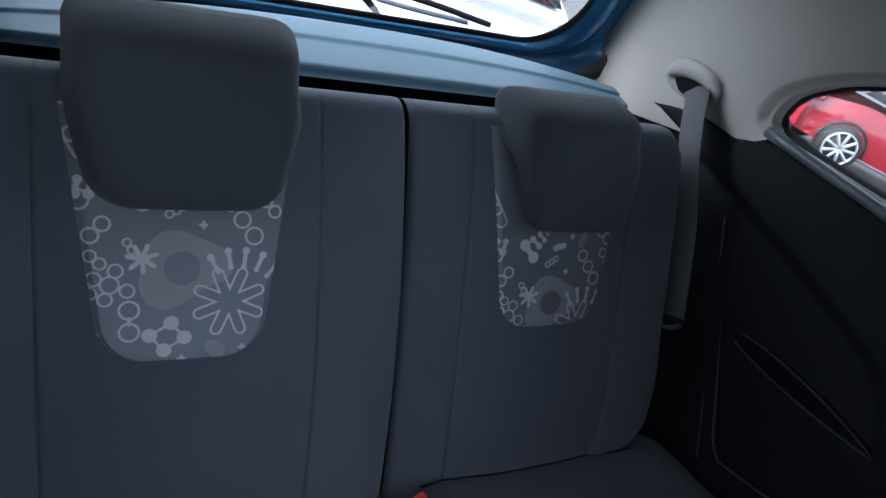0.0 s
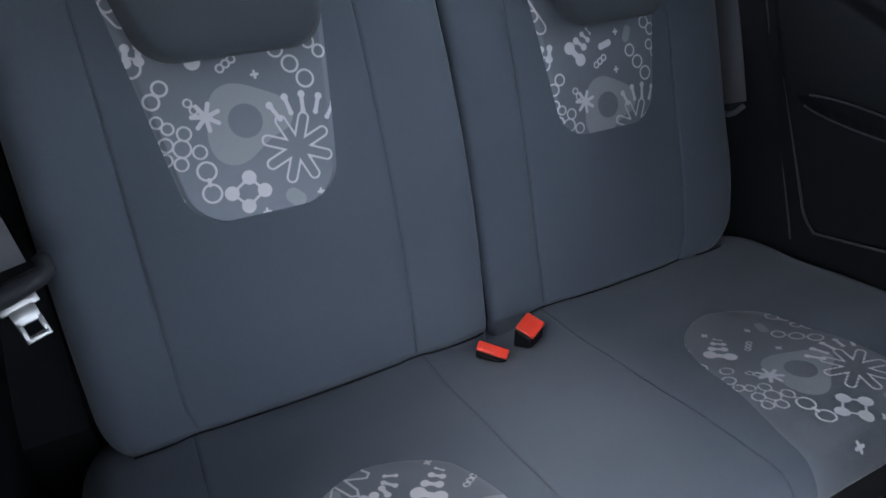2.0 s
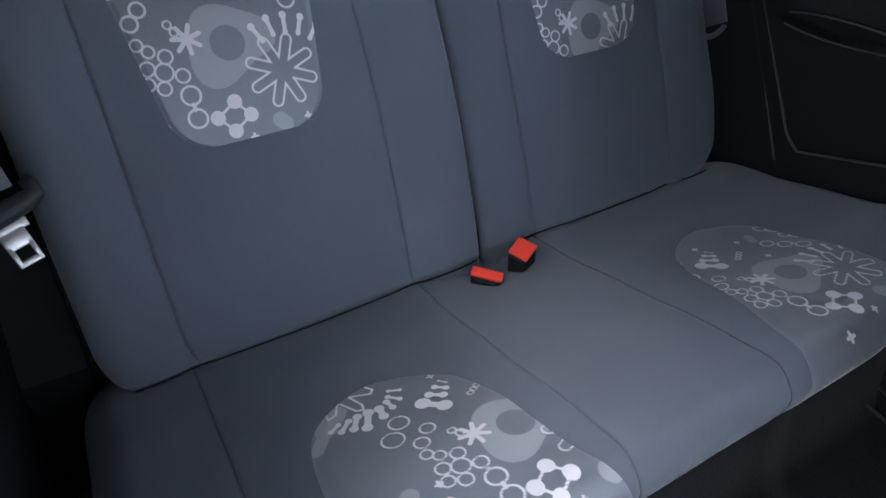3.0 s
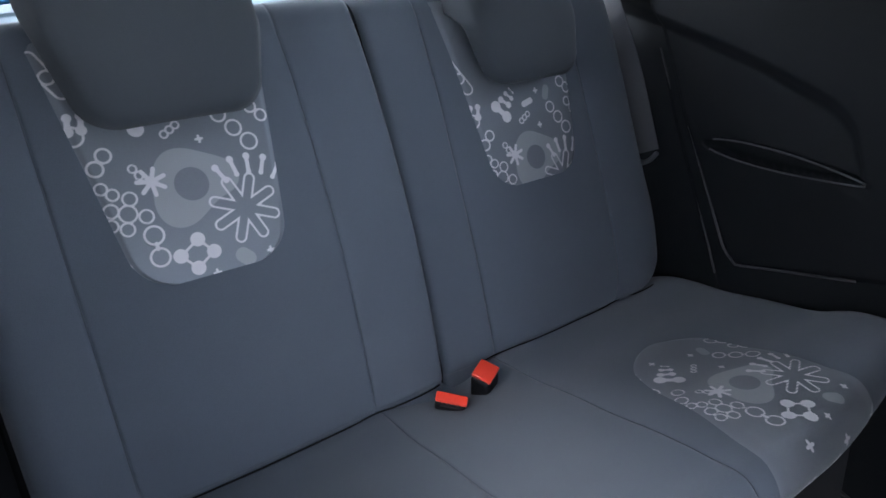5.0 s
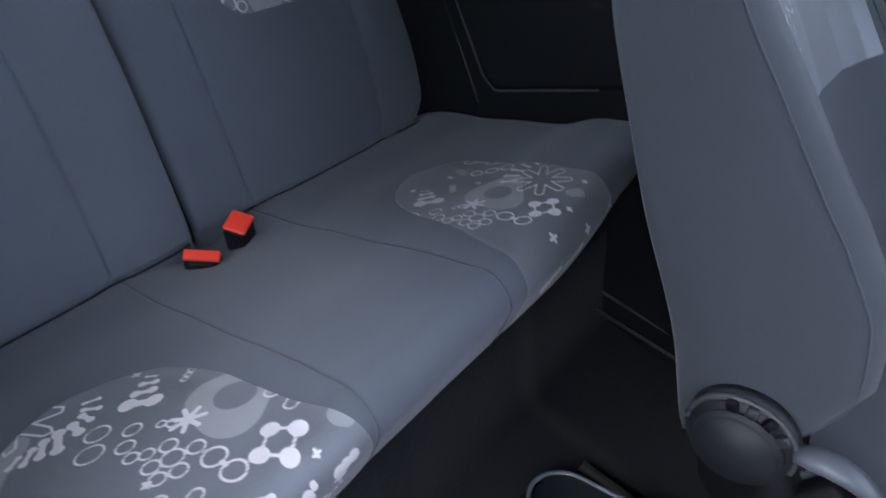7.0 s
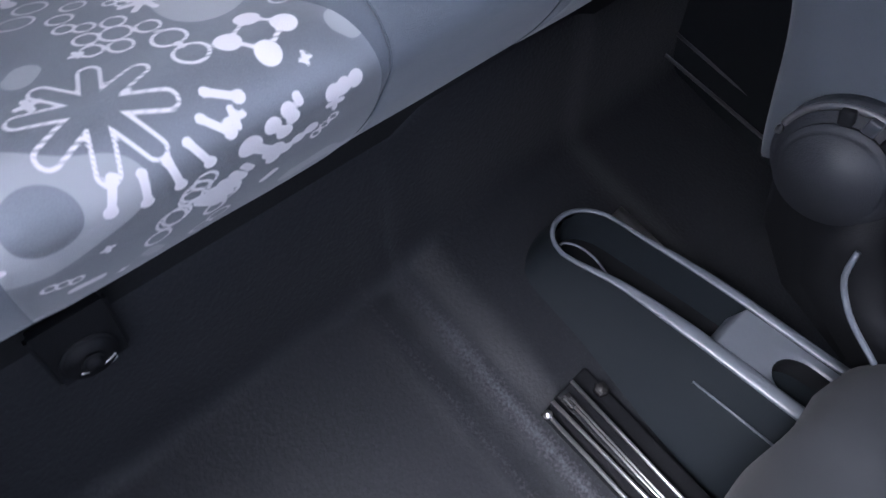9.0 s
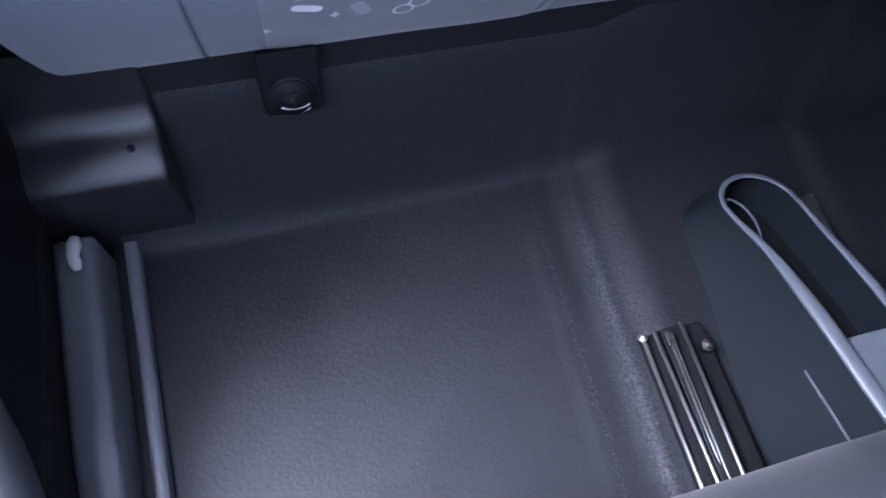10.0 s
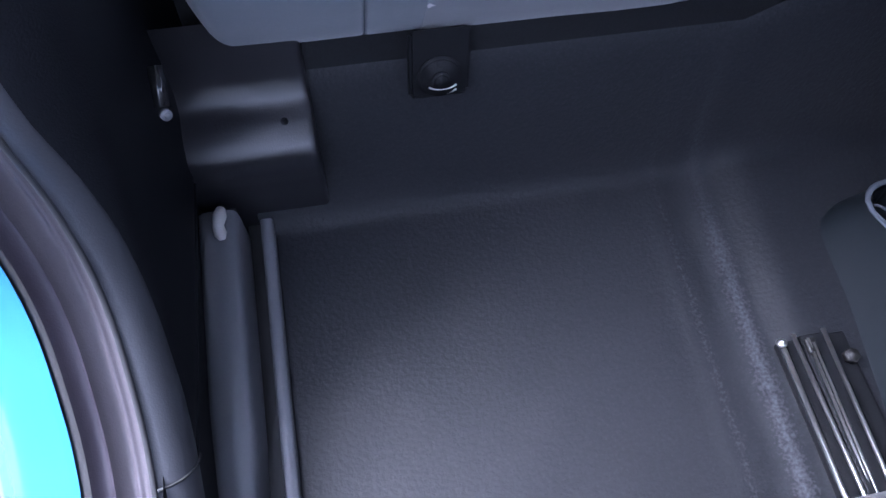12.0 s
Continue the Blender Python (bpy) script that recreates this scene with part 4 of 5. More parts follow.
tagged(sheet("wall_right", right_wall, np.r_[np.linspace(-1.9, -0.40, 30), np.linspace(-0.39, 0.30, 130), np.linspace(0.32, 0.76, 20)], np.r_[np.linspace(-0.12, 0.28, 16), np.linspace(0.284, 0.66, 100), np.linspace(0.664, 0.736, 30), np.linspace(0.742, 0.90, 16)], TRIM_QUARTER), "black grained plastic quarter trim with elbow recess", "interior trim", kind="structure")
# pale tubes laid on recess, panel and hollow edges to paint their highlights
bead = tagged(thing("trim_highlights", "thin pale tubes standing for highlights on the elbow recess and panel edges", "trim edge", kind="structure"), kind="structure")
for sg in (-1, 1):
    pts = []
    for u in np.linspace(0.06, 0.97, 30):
        y = 0.06 - 0.30 * u
        z = 0.535 - (y - 0.04) * 0.165 + sg * (0.0195 * math.sin(math.pi * u ** 0.7) ** 0.7 - 0.001)
        pts.append((right_x(y, z) - 0.0005 - 0.0078 * (y < panel_rear(z) - 0.006), y, z))
    part("recess_highlight", tube(pts, 0.0016, 6), BEAD, bead)
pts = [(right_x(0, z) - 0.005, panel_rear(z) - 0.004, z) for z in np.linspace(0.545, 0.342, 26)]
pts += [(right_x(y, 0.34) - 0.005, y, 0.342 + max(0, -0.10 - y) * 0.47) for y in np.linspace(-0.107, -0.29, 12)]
part("panel_highlight", tube(pts, 0.0022, 6), BEAD, bead)
part("hollow_highlight", tube([(right_x(y, hollow_top(y)) + 0.016, y, hollow_top(y) - 0.030) for y in np.linspace(0.26, -0.15, 30)], 0.0016, 6), TRIM_SOFT, bead)
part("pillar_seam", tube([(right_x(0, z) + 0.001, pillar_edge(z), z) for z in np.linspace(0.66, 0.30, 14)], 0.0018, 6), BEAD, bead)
# grey moulding paints the bright sky reflection along the dark ledge
ledge = thing("window_ledge", "ledge under the quarter window, coloured grey for its sky reflection", "window ledge", kind="structure")
part("moulding", tube(spline(((0.655, 0.262, 0.828), (0.655, 0.20, 0.834), (0.655, 0.0, 0.855), (0.655, -0.3, 0.875), (0.655, -1.7, 0.88)), 40), 0.010, 12), RIM, ledge)

WC = np.array((-0.08, 0.955))
WOUT = spline(((0.285, 0.856), (0.278, 0.888), (0.237, 0.936), (0.152, 0.992), (0.0, 1.055), (-0.20, 1.09), (-0.42, 1.10), (-0.47, 0.99), (-0.44, 0.895), (-0.15, 0.874), (0.02, 0.858), (0.17, 0.838), (0.252, 0.829), (0.278, 0.838), (0.285, 0.856)), 240)
WANG = np.arctan2(WOUT[:, 1] - WC[1], WOUT[:, 0] - WC[0])
WRAD = np.hypot(WOUT[:, 1] - WC[1], WOUT[:, 0] - WC[0])
WORD = np.argsort(WANG)


def win_radius(a):
    """Reach of the quarter window's outline from its centre: pointed at the rear, long to the front."""
    return float(np.interp(a, WANG[WORD], WRAD[WORD], period=2 * math.pi))


def outer_reach(a):
    c, s_ = math.cos(a), math.sin(a)
    k = 9.0
    if c > 1e-6:
        k = min(k, (0.77 - WC[0]) / c)
    if c < -1e-6:
        k = min(k, (-0.53 - WC[0]) / c)
    if s_ > 1e-6:
        k = min(k, (1.20 - WC[1]) / s_)
    if s_ < -1e-6:
        k = min(k, 0.14 / -s_)
        for _ in range(20):
            y, z = WC[0] + k * c, WC[1] + k * s_
            zb = np.interp(y, ZB[0], ZB[1]) - 0.04
            k += (z - zb) / max(-s_, 0.25) * 0.5
        if abs(c) > 1e-6:
            k = min(k, ((0.77 if c > 0 else -0.53) - WC[0]) / c)
    return k


def upper_side(x_in, x_out, sgn):
    angs = np.linspace(-math.pi, math.pi, 180, endpoint=False)

    def f(i, v):
        a = angs[int(i)]
        r0, r1 = win_radius(a), outer_reach(a)
        if v < 0:
            k = 1 + v
            r, x = r0 - 0.006 * (-v), x_in + (x_out - x_in) * step(0, 1, -v)
        else:
            r = r0 + 0.028 * min(v * 3, 1) + max(0, v - 0.33) / 0.67 * (r1 - r0 - 0.028) if r1 > r0 + 0.03 else r0 + (r1 - r0) * v
            x = x_in + 0.016 * (1 - step(0, 0.33, v)) * 0.8
        y, z = WC[0] + r * math.cos(a), WC[1] + r * math.sin(a)
        x -= 0.10 * max(0, z - 0.95) + 1.0 * max(0, z - 0.95) ** 2 + 0.02 * max(0, y - 0.3)
        return np.array((x * sgn, y, z))

    return grid(f, np.arange(180), [-1, -0.7, -0.35, 0, 0.08, 0.16, 0.25, 0.33, 0.45, 0.6, 0.8, 1.0], True)


for nm, sgn, lab in (("wall_right_upper", 1, "light grey plastic pillar trim round the quarter window"), ("wall_left_upper", -1, "light grey plastic pillar trim of the near side")):
    v, q = upper_side(0.655, 0.70, sgn)
    tagged(link(nm, v, q, PILLAR), lab, "pillar trim", kind="structure")
    angs = np.linspace(-math.pi, math.pi, 90, endpoint=False)
    pts = [(sgn * (0.699 - 0.10 * max(0, WC[1] + win_radius(a) * math.sin(a) - 0.95) - max(0, WC[1] + win_radius(a) * math.sin(a) - 0.95) ** 2), WC[0] + win_radius(a) * math.cos(a), WC[1] + win_radius(a) * math.sin(a)) for a in angs]
    w = thing("window_1" if sgn > 0 else "window_2", "fixed quarter window with black rubber surround", "car window", kind="structure")
    part("window_seal", tube(pts, 0.009, 8, closed=True, up=(1, 0, 0)), RUBBER, w)
    bm = bmesh.new()
    bm.faces.new([bm.verts.new((p[0] + sgn * 0.004, p[1], p[2])) for p in pts])
    pane = part("pane", bm, PANE, w, smooth=False)
    pane.visible_shadow = False

# belt guide on the pillar: a collar round a dark slot
guide = thing("belt_guide", "light grey collar round the dark belt slot in the pillar", "belt guide")
gm = Matrix.Translation((0.648, 0.455, 0.803)) @ pose(0, 0, 0, 0, -90, 0) @ pose(0, 0, 0, 0, 0, 12)
ring = [gm @ Vector((0.026 * math.cos(a), 0.062 * math.sin(a), 0.002 + 0.008 * math.cos(a))) for a in np.linspace(0, 2 * math.pi, 40, endpoint=False)]
part("collar", tube(ring, [0.0125 + 0.006 * math.cos(a - 0.5) for a in np.linspace(0, 2 * math.pi, 40, endpoint=False)], 14, closed=True, flat=0.8, up=gm.to_3x3() @ Vector((0, 0, 1))), PILLAR, guide)
bm = bmesh.new()
bm.faces.new([bm.verts.new(gm @ Vector((-0.003 + 0.024 * math.cos(a), 0.058 * math.sin(a), 0.006 + 0.004 * math.cos(a)))) for a in np.linspace(0, 2 * math.pi, 40, endpoint=False)])
part("slot", bm, TRIM, guide, "dark belt slot", smooth=False)

# unseen near door leaf, ajar: added to block low light through the door opening
door = thing("blocker_door", "unseen car door leaf added to block low light, blue skin and dark inner panel", "car door", kind="structure")
DM = Matrix.Translation((-0.80, -1.72, 0)) @ pose(0, 0, 0, 0, 0, 26)
part("inner_panel", block((0.05, 1.22, 0.80), bevel=0.02, segs=3, m=DM @ Matrix.Translation((0, 0.63, 0.62))), TRIM_SOFT, door)
part("painted_skin", block((0.03, 1.28, 1.0), bevel=0.012, segs=3, m=DM @ Matrix.Translation((-0.05, 0.64, 0.54))), BLUE, door)

# roof and front: unseen, reaching far enough to cut the windscreen light
tagged(sheet("ceiling", lambda x, y: np.array((x, y, 1.30 - 0.22 * abs(x / 0.66) ** 4 - 0.12 * step(0.25, 0.80, y) - 0.05 * step(-1.2, -1.6, y))), np.linspace(-0.66, 0.66, 40), np.linspace(-1.46, 0.80, 40), LINER), "unseen light grey cloth headliner, run forward to cut windscreen light", "car roof lining", kind="structure")
tagged(sheet("roof_skin", lambda x, y: np.array((x, y, 1.34 - 0.22 * abs(x / 0.70) ** 4 - 0.12 * step(0.25, 0.80, y) - 0.05 * step(-1.2, -1.6, y))), np.linspace(-0.70, 0.70, 24), np.linspace(-1.49, 0.82, 30), BLUE), "unseen blue painted roof over the headliner", "car roof", kind="structure")
tagged(part("wall_front", block((1.4, 0.22, 1.12), (0, -1.86, 0.36), 0.05, 4), TRIM), "unseen dark wall limiting the light from the windscreen", "bulkhead", kind="structure")

# ---- parcel shelf and tailgate ----
shelf = thing("parcel_shelf", "dark felt parcel shelf with the sky's blue put into its colour", "parcel shelf")


def shelf_top(x, v):
    rear = 0.690 - 0.070 * abs(x / 0.47) ** 2.5
    y = 0.500 + (rear - 0.500) * v
    z = 0.712 - 0.012 * (1 - step(0, 0.12, v)) + 0.004 * step(0.55, 0.6, v) - 0.012 * step(0.93, 1.0, v)
    return np.array((x, y, z))


sheet("panel", shelf_top, np.linspace(-0.57, 0.57, 50), np.linspace(0, 1, 40), SHELF, shelf)
sheet("front_edge", lambda x, v: np.array((x, 0.500 + 0.006 * v, 0.70 - 0.03 * v)), np.linspace(-0.57, 0.57, 20), np.linspace(0, 1, 4), TRIM, shelf)

gate = thing("tailgate", "blue painted tailgate frame with rubber seal and rear window", "tailgate", kind="structure")


def rounded(hw, z0, z1, r, y0, lean, n=16):
    pts = []
    for cx, cz, a0 in ((hw - r, z0 + r, -90), (hw - r, z1 - r, 0), (-hw + r, z1 - r, 90), (-hw + r, z0 + r, 180)):
        for a in np.linspace(radians(a0), radians(a0 + 90), n):
            x, z = cx + r * math.cos(a), cz + r * math.sin(a)
            pts.append((x, y0 - lean * (z - 0.65), z))
    return pts


def loft(name, loops, material, parent, label=""):
    n = len(loops[0])
    verts = [p for lp in loops for p in lp]
    faces = [(j * n + i, j * n + (i + 1) % n, (j + 1) * n + (i + 1) % n, (j + 1) * n + i) for j in range(len(loops) - 1) for i in range(n)]
    return link(name, verts, faces, material, parent, label)


LN = 0.25
loft("outer_seal", [rounded(0.690, 0.615, 1.19, 0.13, 0.725, LN), rounded(0.680, 0.625, 1.185, 0.125, 0.715, LN), rounded(0.660, 0.640, 1.175, 0.12, 0.725, LN), rounded(0.655, 0.645, 1.172, 0.115, 0.74, LN)], RUBBER, gate, "dark grey rubber seal")
loft("painted_frame", [rounded(0.662, 0.640, 1.17, 0.12, 0.74, LN), rounded(0.650, 0.650, 1.165, 0.12, 0.775, LN), rounded(0.630, 0.662, 1.16, 0.12, 0.785, LN), rounded(0.615, 0.670, 1.155, 0.12, 0.775, LN), rounded(0.600, 0.676, 1.15, 0.12, 0.765, LN), rounded(0.580, 0.684, 1.14, 0.12, 0.785, LN), rounded(0.560, 0.690, 1.13, 0.12, 0.79, LN)], BLUE, gate, "glossy blue painted inner frame")
loft("glass_seal", [rounded(0.564, 0.688, 1.13, 0.12, 0.786, LN), rounded(0.556, 0.694, 1.125, 0.12, 0.780, LN), rounded(0.548, 0.702, 1.12, 0.12, 0.788, LN)], RUBBER, gate)
bm = bmesh.new()
bm.faces.new([bm.verts.new(p) for p in rounded(0.552, 0.698, 1.122, 0.12, 0.792, LN)])
pane = part("pane", bm, PANE, gate, smooth=False)
pane.visible_shadow = False
part("lower_panel", block((1.36, 0.04, 0.66), (0, 0.80, 0.31), 0.01), TRIM, gate)
part("upper_panel", block((1.30, 0.05, 0.06), (0, 0.615, 1.19), 0.01), LINER, gate)
wiper = thing("rear_wiper", "black rear wiper arm with pale blade lying on the rear window", "wiper")
part("arm", tube(spline(((0.10, 0.83, 0.735), (0.25, 0.825, 0.718), (0.38, 0.815, 0.700)), 12), 0.007, 8), TRIM, wiper)
part("blade", tube(spline(((0.02, 0.845, 0.715), (0.18, 0.835, 0.700), (0.33, 0.828, 0.692)), 12), 0.010, 8, flat=0.5), RIM, wiper, "silver grey blade")

# plain outer skin of the car, closing it to the outside
tagged(sheet("body_side_right", lambda y, z: np.array((0.722 + 0.02 * math.sin(math.pi * (z + 0.14) / 1.05), y, z)), np.linspace(-1.95, 0.84, 30), np.linspace(-0.14, 0.70, 12), BLUE), "blue painted far side of the car", "car body", kind="structure")
tagged(sheet("body_side_left", lambda y, z: np.array((-0.845 + 0.10 * step(0.1, 0.8, y), y, z)), np.linspace(-0.40, 0.84, 16), np.linspace(-0.14, 0.84, 12), BLUE), "blue painted rear quarter of the near side", "car body", kind="structure")
tagged(sheet("body_rear", lambda x, z: np.array((x, 0.85 + 0.02 * math.sin(math.pi * (z + 0.2)), z)), np.linspace(-0.74, 0.73, 12), np.linspace(-0.14, 0.62, 8), BLUE), "blue painted rear of the car under the tailgate window", "car body", kind="structure")

# ---- centre console ----
console = thing("centre_console", "slate grey plastic centre console with tray and cup holder", "centre console")


def con_z(y):
    return 0.058 + (-0.575 - y) * 0.255 + 0.007 * math.exp(-(((y + 0.765) / 0.11) ** 2))


def con_mid(y):
    return 0.162 + 0.008 * step(-0.58, -0.70, y)


def con_half(y, grow=0.0):
    """Half width of the rim: a round rear end, then parallel sides."""
    d = -0.560 - y
    if d <= 0:
        return 0.0
    r = 0.049
    w = r if d > r else math.sqrt(max(0, r * r - (r - d) ** 2))
    return w * (1 - 0.12 * step(0.04, 0.12, d)) + grow


CY = np.r_[-0.5601, -0.561, -0.5635, -0.568, -0.575, -0.585, -0.60, np.linspace(-0.62, -1.20, 34)]


def con_loop(y, sgn, off, dz):
    """A place on the rim line, off metres inside it."""
    w = con_half(y)
    return np.array((con_mid(y) + sgn * max(w - off, 0), y - (off if w < 0.02 else off * max(0, 1 - w / 0.052)), con_z(y) + dz))


path = [con_loop(y, -1, 0, 0) for y in CY[::-1]] + [con_loop(y, 1, 0, 0) for y in CY]
path_in = [con_loop(y, -1, 0.006, -0.001) for y in CY[::-1]] + [con_loop(y, 1, 0.006, -0.001) for y in CY]
part("rim", tube(path, [0.0035 + (0.0065 if p[0] < con_mid(p[1]) else 0.0035) * step(-0.60, -0.78, p[1]) for p in path], 12, flat=0.5), RIM, console, "satin light grey rim")


def con_side(i, v):
    """From the rim down to a boxy foot on the carpet."""
    p = np.array(path[int(i)])
    d = -0.560 - p[1]
    sg = -1 if i < len(CY) else 1
    foot = np.array((con_mid(p[1]) + sg * (0.108 if sg < 0 else 0.075) * min(1, (d / 0.03) ** 0.45 if d > 0 else 0), p[1] + 0.024 * (1 - step(0.0, 0.10, d)), -0.045))
    k = v ** 1.25
    return np.array((p[0] + (foot[0] - p[0]) * k, p[1] + (foot[1] - p[1]) * k, p[2] + (foot[2] - p[2]) * v))


sheet("side_wall", con_side, np.arange(len(path)), np.linspace(0, 1, 12), CONSOLE, console)


def con_in(i, v):
    p, q = np.array(path_in[int(i)]), np.array(path[int(i)])
    c = con_mid(p[1])
    return np.array((p[0] + (c - p[0]) * 0.12 * v, p[1] - 0.012 * v, p[2] - 0.058 * v))


sheet("tray_wall", con_in, np.arange(len(path)), np.linspace(0, 1, 6), CONSOLE, console)
sheet("tray_floor", lambda u, y: np.array((con_mid(y) + u * max(con_half(y) - 0.008, 0), y, con_z(y) - 0.055)), np.linspace(-1, 1, 8), CY, TRIM, console, "dark tray floor")
# raised bridge with the cup opening, ahead of the tray
CUP = (con_mid(-0.868) - 0.004, -0.892)


def bridge(u, v):
    """From the cup's round opening (v = 0) out to the bridge's edges."""
    a = 2 * math.pi * u
    c, s_ = math.cos(a), math.sin(a)
    r0 = 0.028
    x0, y0 = CUP[0] + r0 * c, CUP[1] + s_ * (0.033 if s_ > 0 else 0.085)
    hw = 0.044
    k = min(hw / max(abs(c), 1e-6), (0.097 if s_ > 0 else 0.20) / max(abs(s_), 1e-6))
    x1, y1 = CUP[0] + k * c, CUP[1] + k * s_
    x1 = max(min(x1, con_mid(y1) + con_half(y1) - 0.003), con_mid(y1) - con_half(y1) + 0.003)
    x, y = x0 + (x1 - x0) * v, y0 + (y1 - y0) * v
    return np.array((x, y, con_z(y) - 0.003 - 0.003 * (1 - step(0, 0.15, v)) - 0.03 * step(0.95, 1.0, v) * (1 if s_ > 0.5 else 0)))


sheet("bridge", bridge, np.linspace(0, 1, 72, endpoint=False), [0, 0.05, 0.12, 0.3, 0.6, 0.9, 0.95, 1.0], RIM, console, "satin grey bridge with round cup opening", close_u=True)
sheet("cup_wall", lambda u, v: np.array((CUP[0] + 0.028 * (1 - 0.1 * v) * math.cos(2 * math.pi * u), CUP[1] + (0.033 if u < 0.5 else 0.085) * (1 - 0.1 * v) * math.sin(2 * math.pi * u), con_z(CUP[1] + (0.033 if u < 0.5 else 0.085) * math.sin(2 * math.pi * u)) - 0.006 - 0.04 * v)), np.linspace(0, 1, 40, endpoint=False), np.linspace(0, 1, 5), TRIM, console, close_u=True)
sheet("cup_floor", lambda u, v: np.array((CUP[0] + 0.027 * u, CUP[1] + 0.033 - 0.115 * v, con_z(CUP[1] + 0.033 - 0.115 * v) - 0.042 + 0.02 * v)), np.linspace(-1, 1, 5), np.linspace(0, 1, 6), CONSOLE, console)
part("trim_seam", tube([(con_mid(-0.80) - 0.062, -0.815, 0.075), (con_mid(-0.93) - 0.064, -0.93, 0.10)], 0.0016, 6), RIM, console)
part("tray_lip", tube(spline(((0.122, -0.590, 0.056), (0.136, -0.588, 0.052), (0.147, -0.600, 0.053), (0.149, -0.622, 0.059), (0.138, -0.650, 0.070), (0.126, -0.665, 0.078)), 16), 0.0016, 8), RIM, console, "thin grey lip of the tray")

# ---- seat rails ----
rails = thing("seat_rail", "bright steel front seat rails bolted to the carpet", "seat rail")
for x0, x1, y0, r, z in ((-0.036, -0.0315, -0.733, 0.0026, 0.026), (-0.021, -0.013, -0.720, 0.0025, 0.029), (-0.003, -0.0005, -0.726, 0.0017, 0.025), (0.001, 0.0035, -0.732, 0.0015, 0.026), (0.015, 0.0185, -0.719, 0.0025, 0.031)):
    part("runner", tube([(x0, y0, z), (x0 + (x1 - x0) * 3.0, y0 - 0.51, z - 0.028)], r, 12), STEEL, rails)
part("guide_block", block((0.012, 0.018, 0.008), (-0.001, -0.735, 0.022), 0.002), DARK_STEEL, rails)
part("channel", block((0.030, 0.55, 0.016), (0.008, -0.995, 0.010), 0.002), TRIM, rails)
part("channel", block((0.022, 0.55, 0.012), (-0.022, -0.998, 0.008), 0.002), TRIM, rails)
part("end_cap", disc((-0.036, -0.727, 0.026), (0, 0.6, 0.8), 0.0058, 0.008, 16, 0.0025), STEEL, rails)
part("base_plate", block((0.034, 0.5, 0.004), (0.040, -0.97, 0.003), 0.002), TRIM, rails)
part("bolt", disc((0.046, -0.752, 0.014), (0, 0, 1), 0.009, 0.012, 6, 0.002), DARK_STEEL, rails)

# outer rail of the near seat: only its end bolt shows past the cushion
rail2 = thing("seat_rail", "worn steel end of the outer seat rail with bolt", "seat rail")
part("runner", tube([(-0.535, -0.868, 0.012), (-0.535, -1.30, 0.0)], 0.008, 10), STEEL, rail2)
part("bolt", disc((-0.535, -0.856, 0.014), (0.1, 0.9, 0.5), 0.010, 0.010, 12, 0.002), STEEL, rail2)
part("foot", block((0.05, 0.04, 0.012), (-0.527, -0.885, -0.030), 0.004), DARK_STEEL, rail2)

# ---- far front seat ----
fseat = thing("front_seat", "grey-blue cloth front seat with printed panel and round recliner cover", "car seat")
FX0, FX1 = 0.19, 0.665
FREAR = spline(((-0.715, 0.245), (-0.69, 0.293), (-0.63, 0.42), (-0.53, 0.565), (-0.484, 0.64), (-0.427, 0.735), (-0.391, 0.83), (-0.383, 0.867), (-0.383, 0.892), (-0.387, 0.916), (-0.396, 0.932), (-0.415, 0.946)), 80)
FLEN = np.r_[0, np.cumsum(np.linalg.norm(np.diff(FREAR, axis=0), axis=1))]
FN = np.array((0, -0.86, 0.51))
FSEC = ((0.0, 0.0), (0.0, 0.15), (0.0, 0.35), (0.002, 0.6), (0.006, 0.8), (0.018, 0.93), (0.045, 1.0), (0.085, 0.97), (0.12, 0.82), (0.17, 0.70), (0.25, 0.67), (0.33, 0.70), (0.37, 0.82), (0.40, 0.97), (0.43, 1.0), (0.457, 0.93), (0.47, 0.8), (0.475, 0.4), (0.475, 0.0), (0.46, -0.08), (0.40, -0.13), (0.25, -0.15), (0.08, -0.13), (0.012, -0.05))


def front_back(k, s):
    """Far front backrest: s up its rear edge, k round its section (inner side, bolsters, outer side, rear)."""
    dx, n = FSEC[int(k)]
    top = step(0.66, 0.78, s)
    t = float(np.interp(s, (0.0, 0.096, 0.14, 0.24, 0.32, 0.415, 0.515, 0.62, 0.76), (0.05, 0.15, 0.185, 0.198, 0.185, 0.158, 0.128, 0.098, 0.06)))
    dxc = 0.2375 + (dx - 0.2375) * (1 - 0.02 * step(0.45, 0.70, s) - 0.10 * step(0.70, 0.80, s)) * (1 - 0.05 * (1 - step(0.0, 0.1, s)))
    y, z = np.interp(s, FLEN, FREAR[:, 0]), np.interp(s, FLEN, FREAR[:, 1])
    p = np.array((0, y, z)) + FN * t * n * (1 - 0.35 * top)
    return np.array((FX0 + dxc, p[1], p[2]))


sheet("backrest", front_back, np.arange(24), np.r_[0.068, 0.075, np.linspace(0.085, 0.74, 48), 0.755, 0.765, 0.775, 0.785], FRONTCLOTH, fseat, close_u=True)
TOPC = sum(front_back(k, 0.785) for k in range(24)) / 24
sheet("top_cover", lambda k, w: front_back(int(k) % 24, 0.785) * (1 - w) + (TOPC + np.array((0, 0, 0.012))) * w, np.arange(24), (0, 0.3, 0.7, 0.98), FRONTCLOTH, fseat, close_u=True)
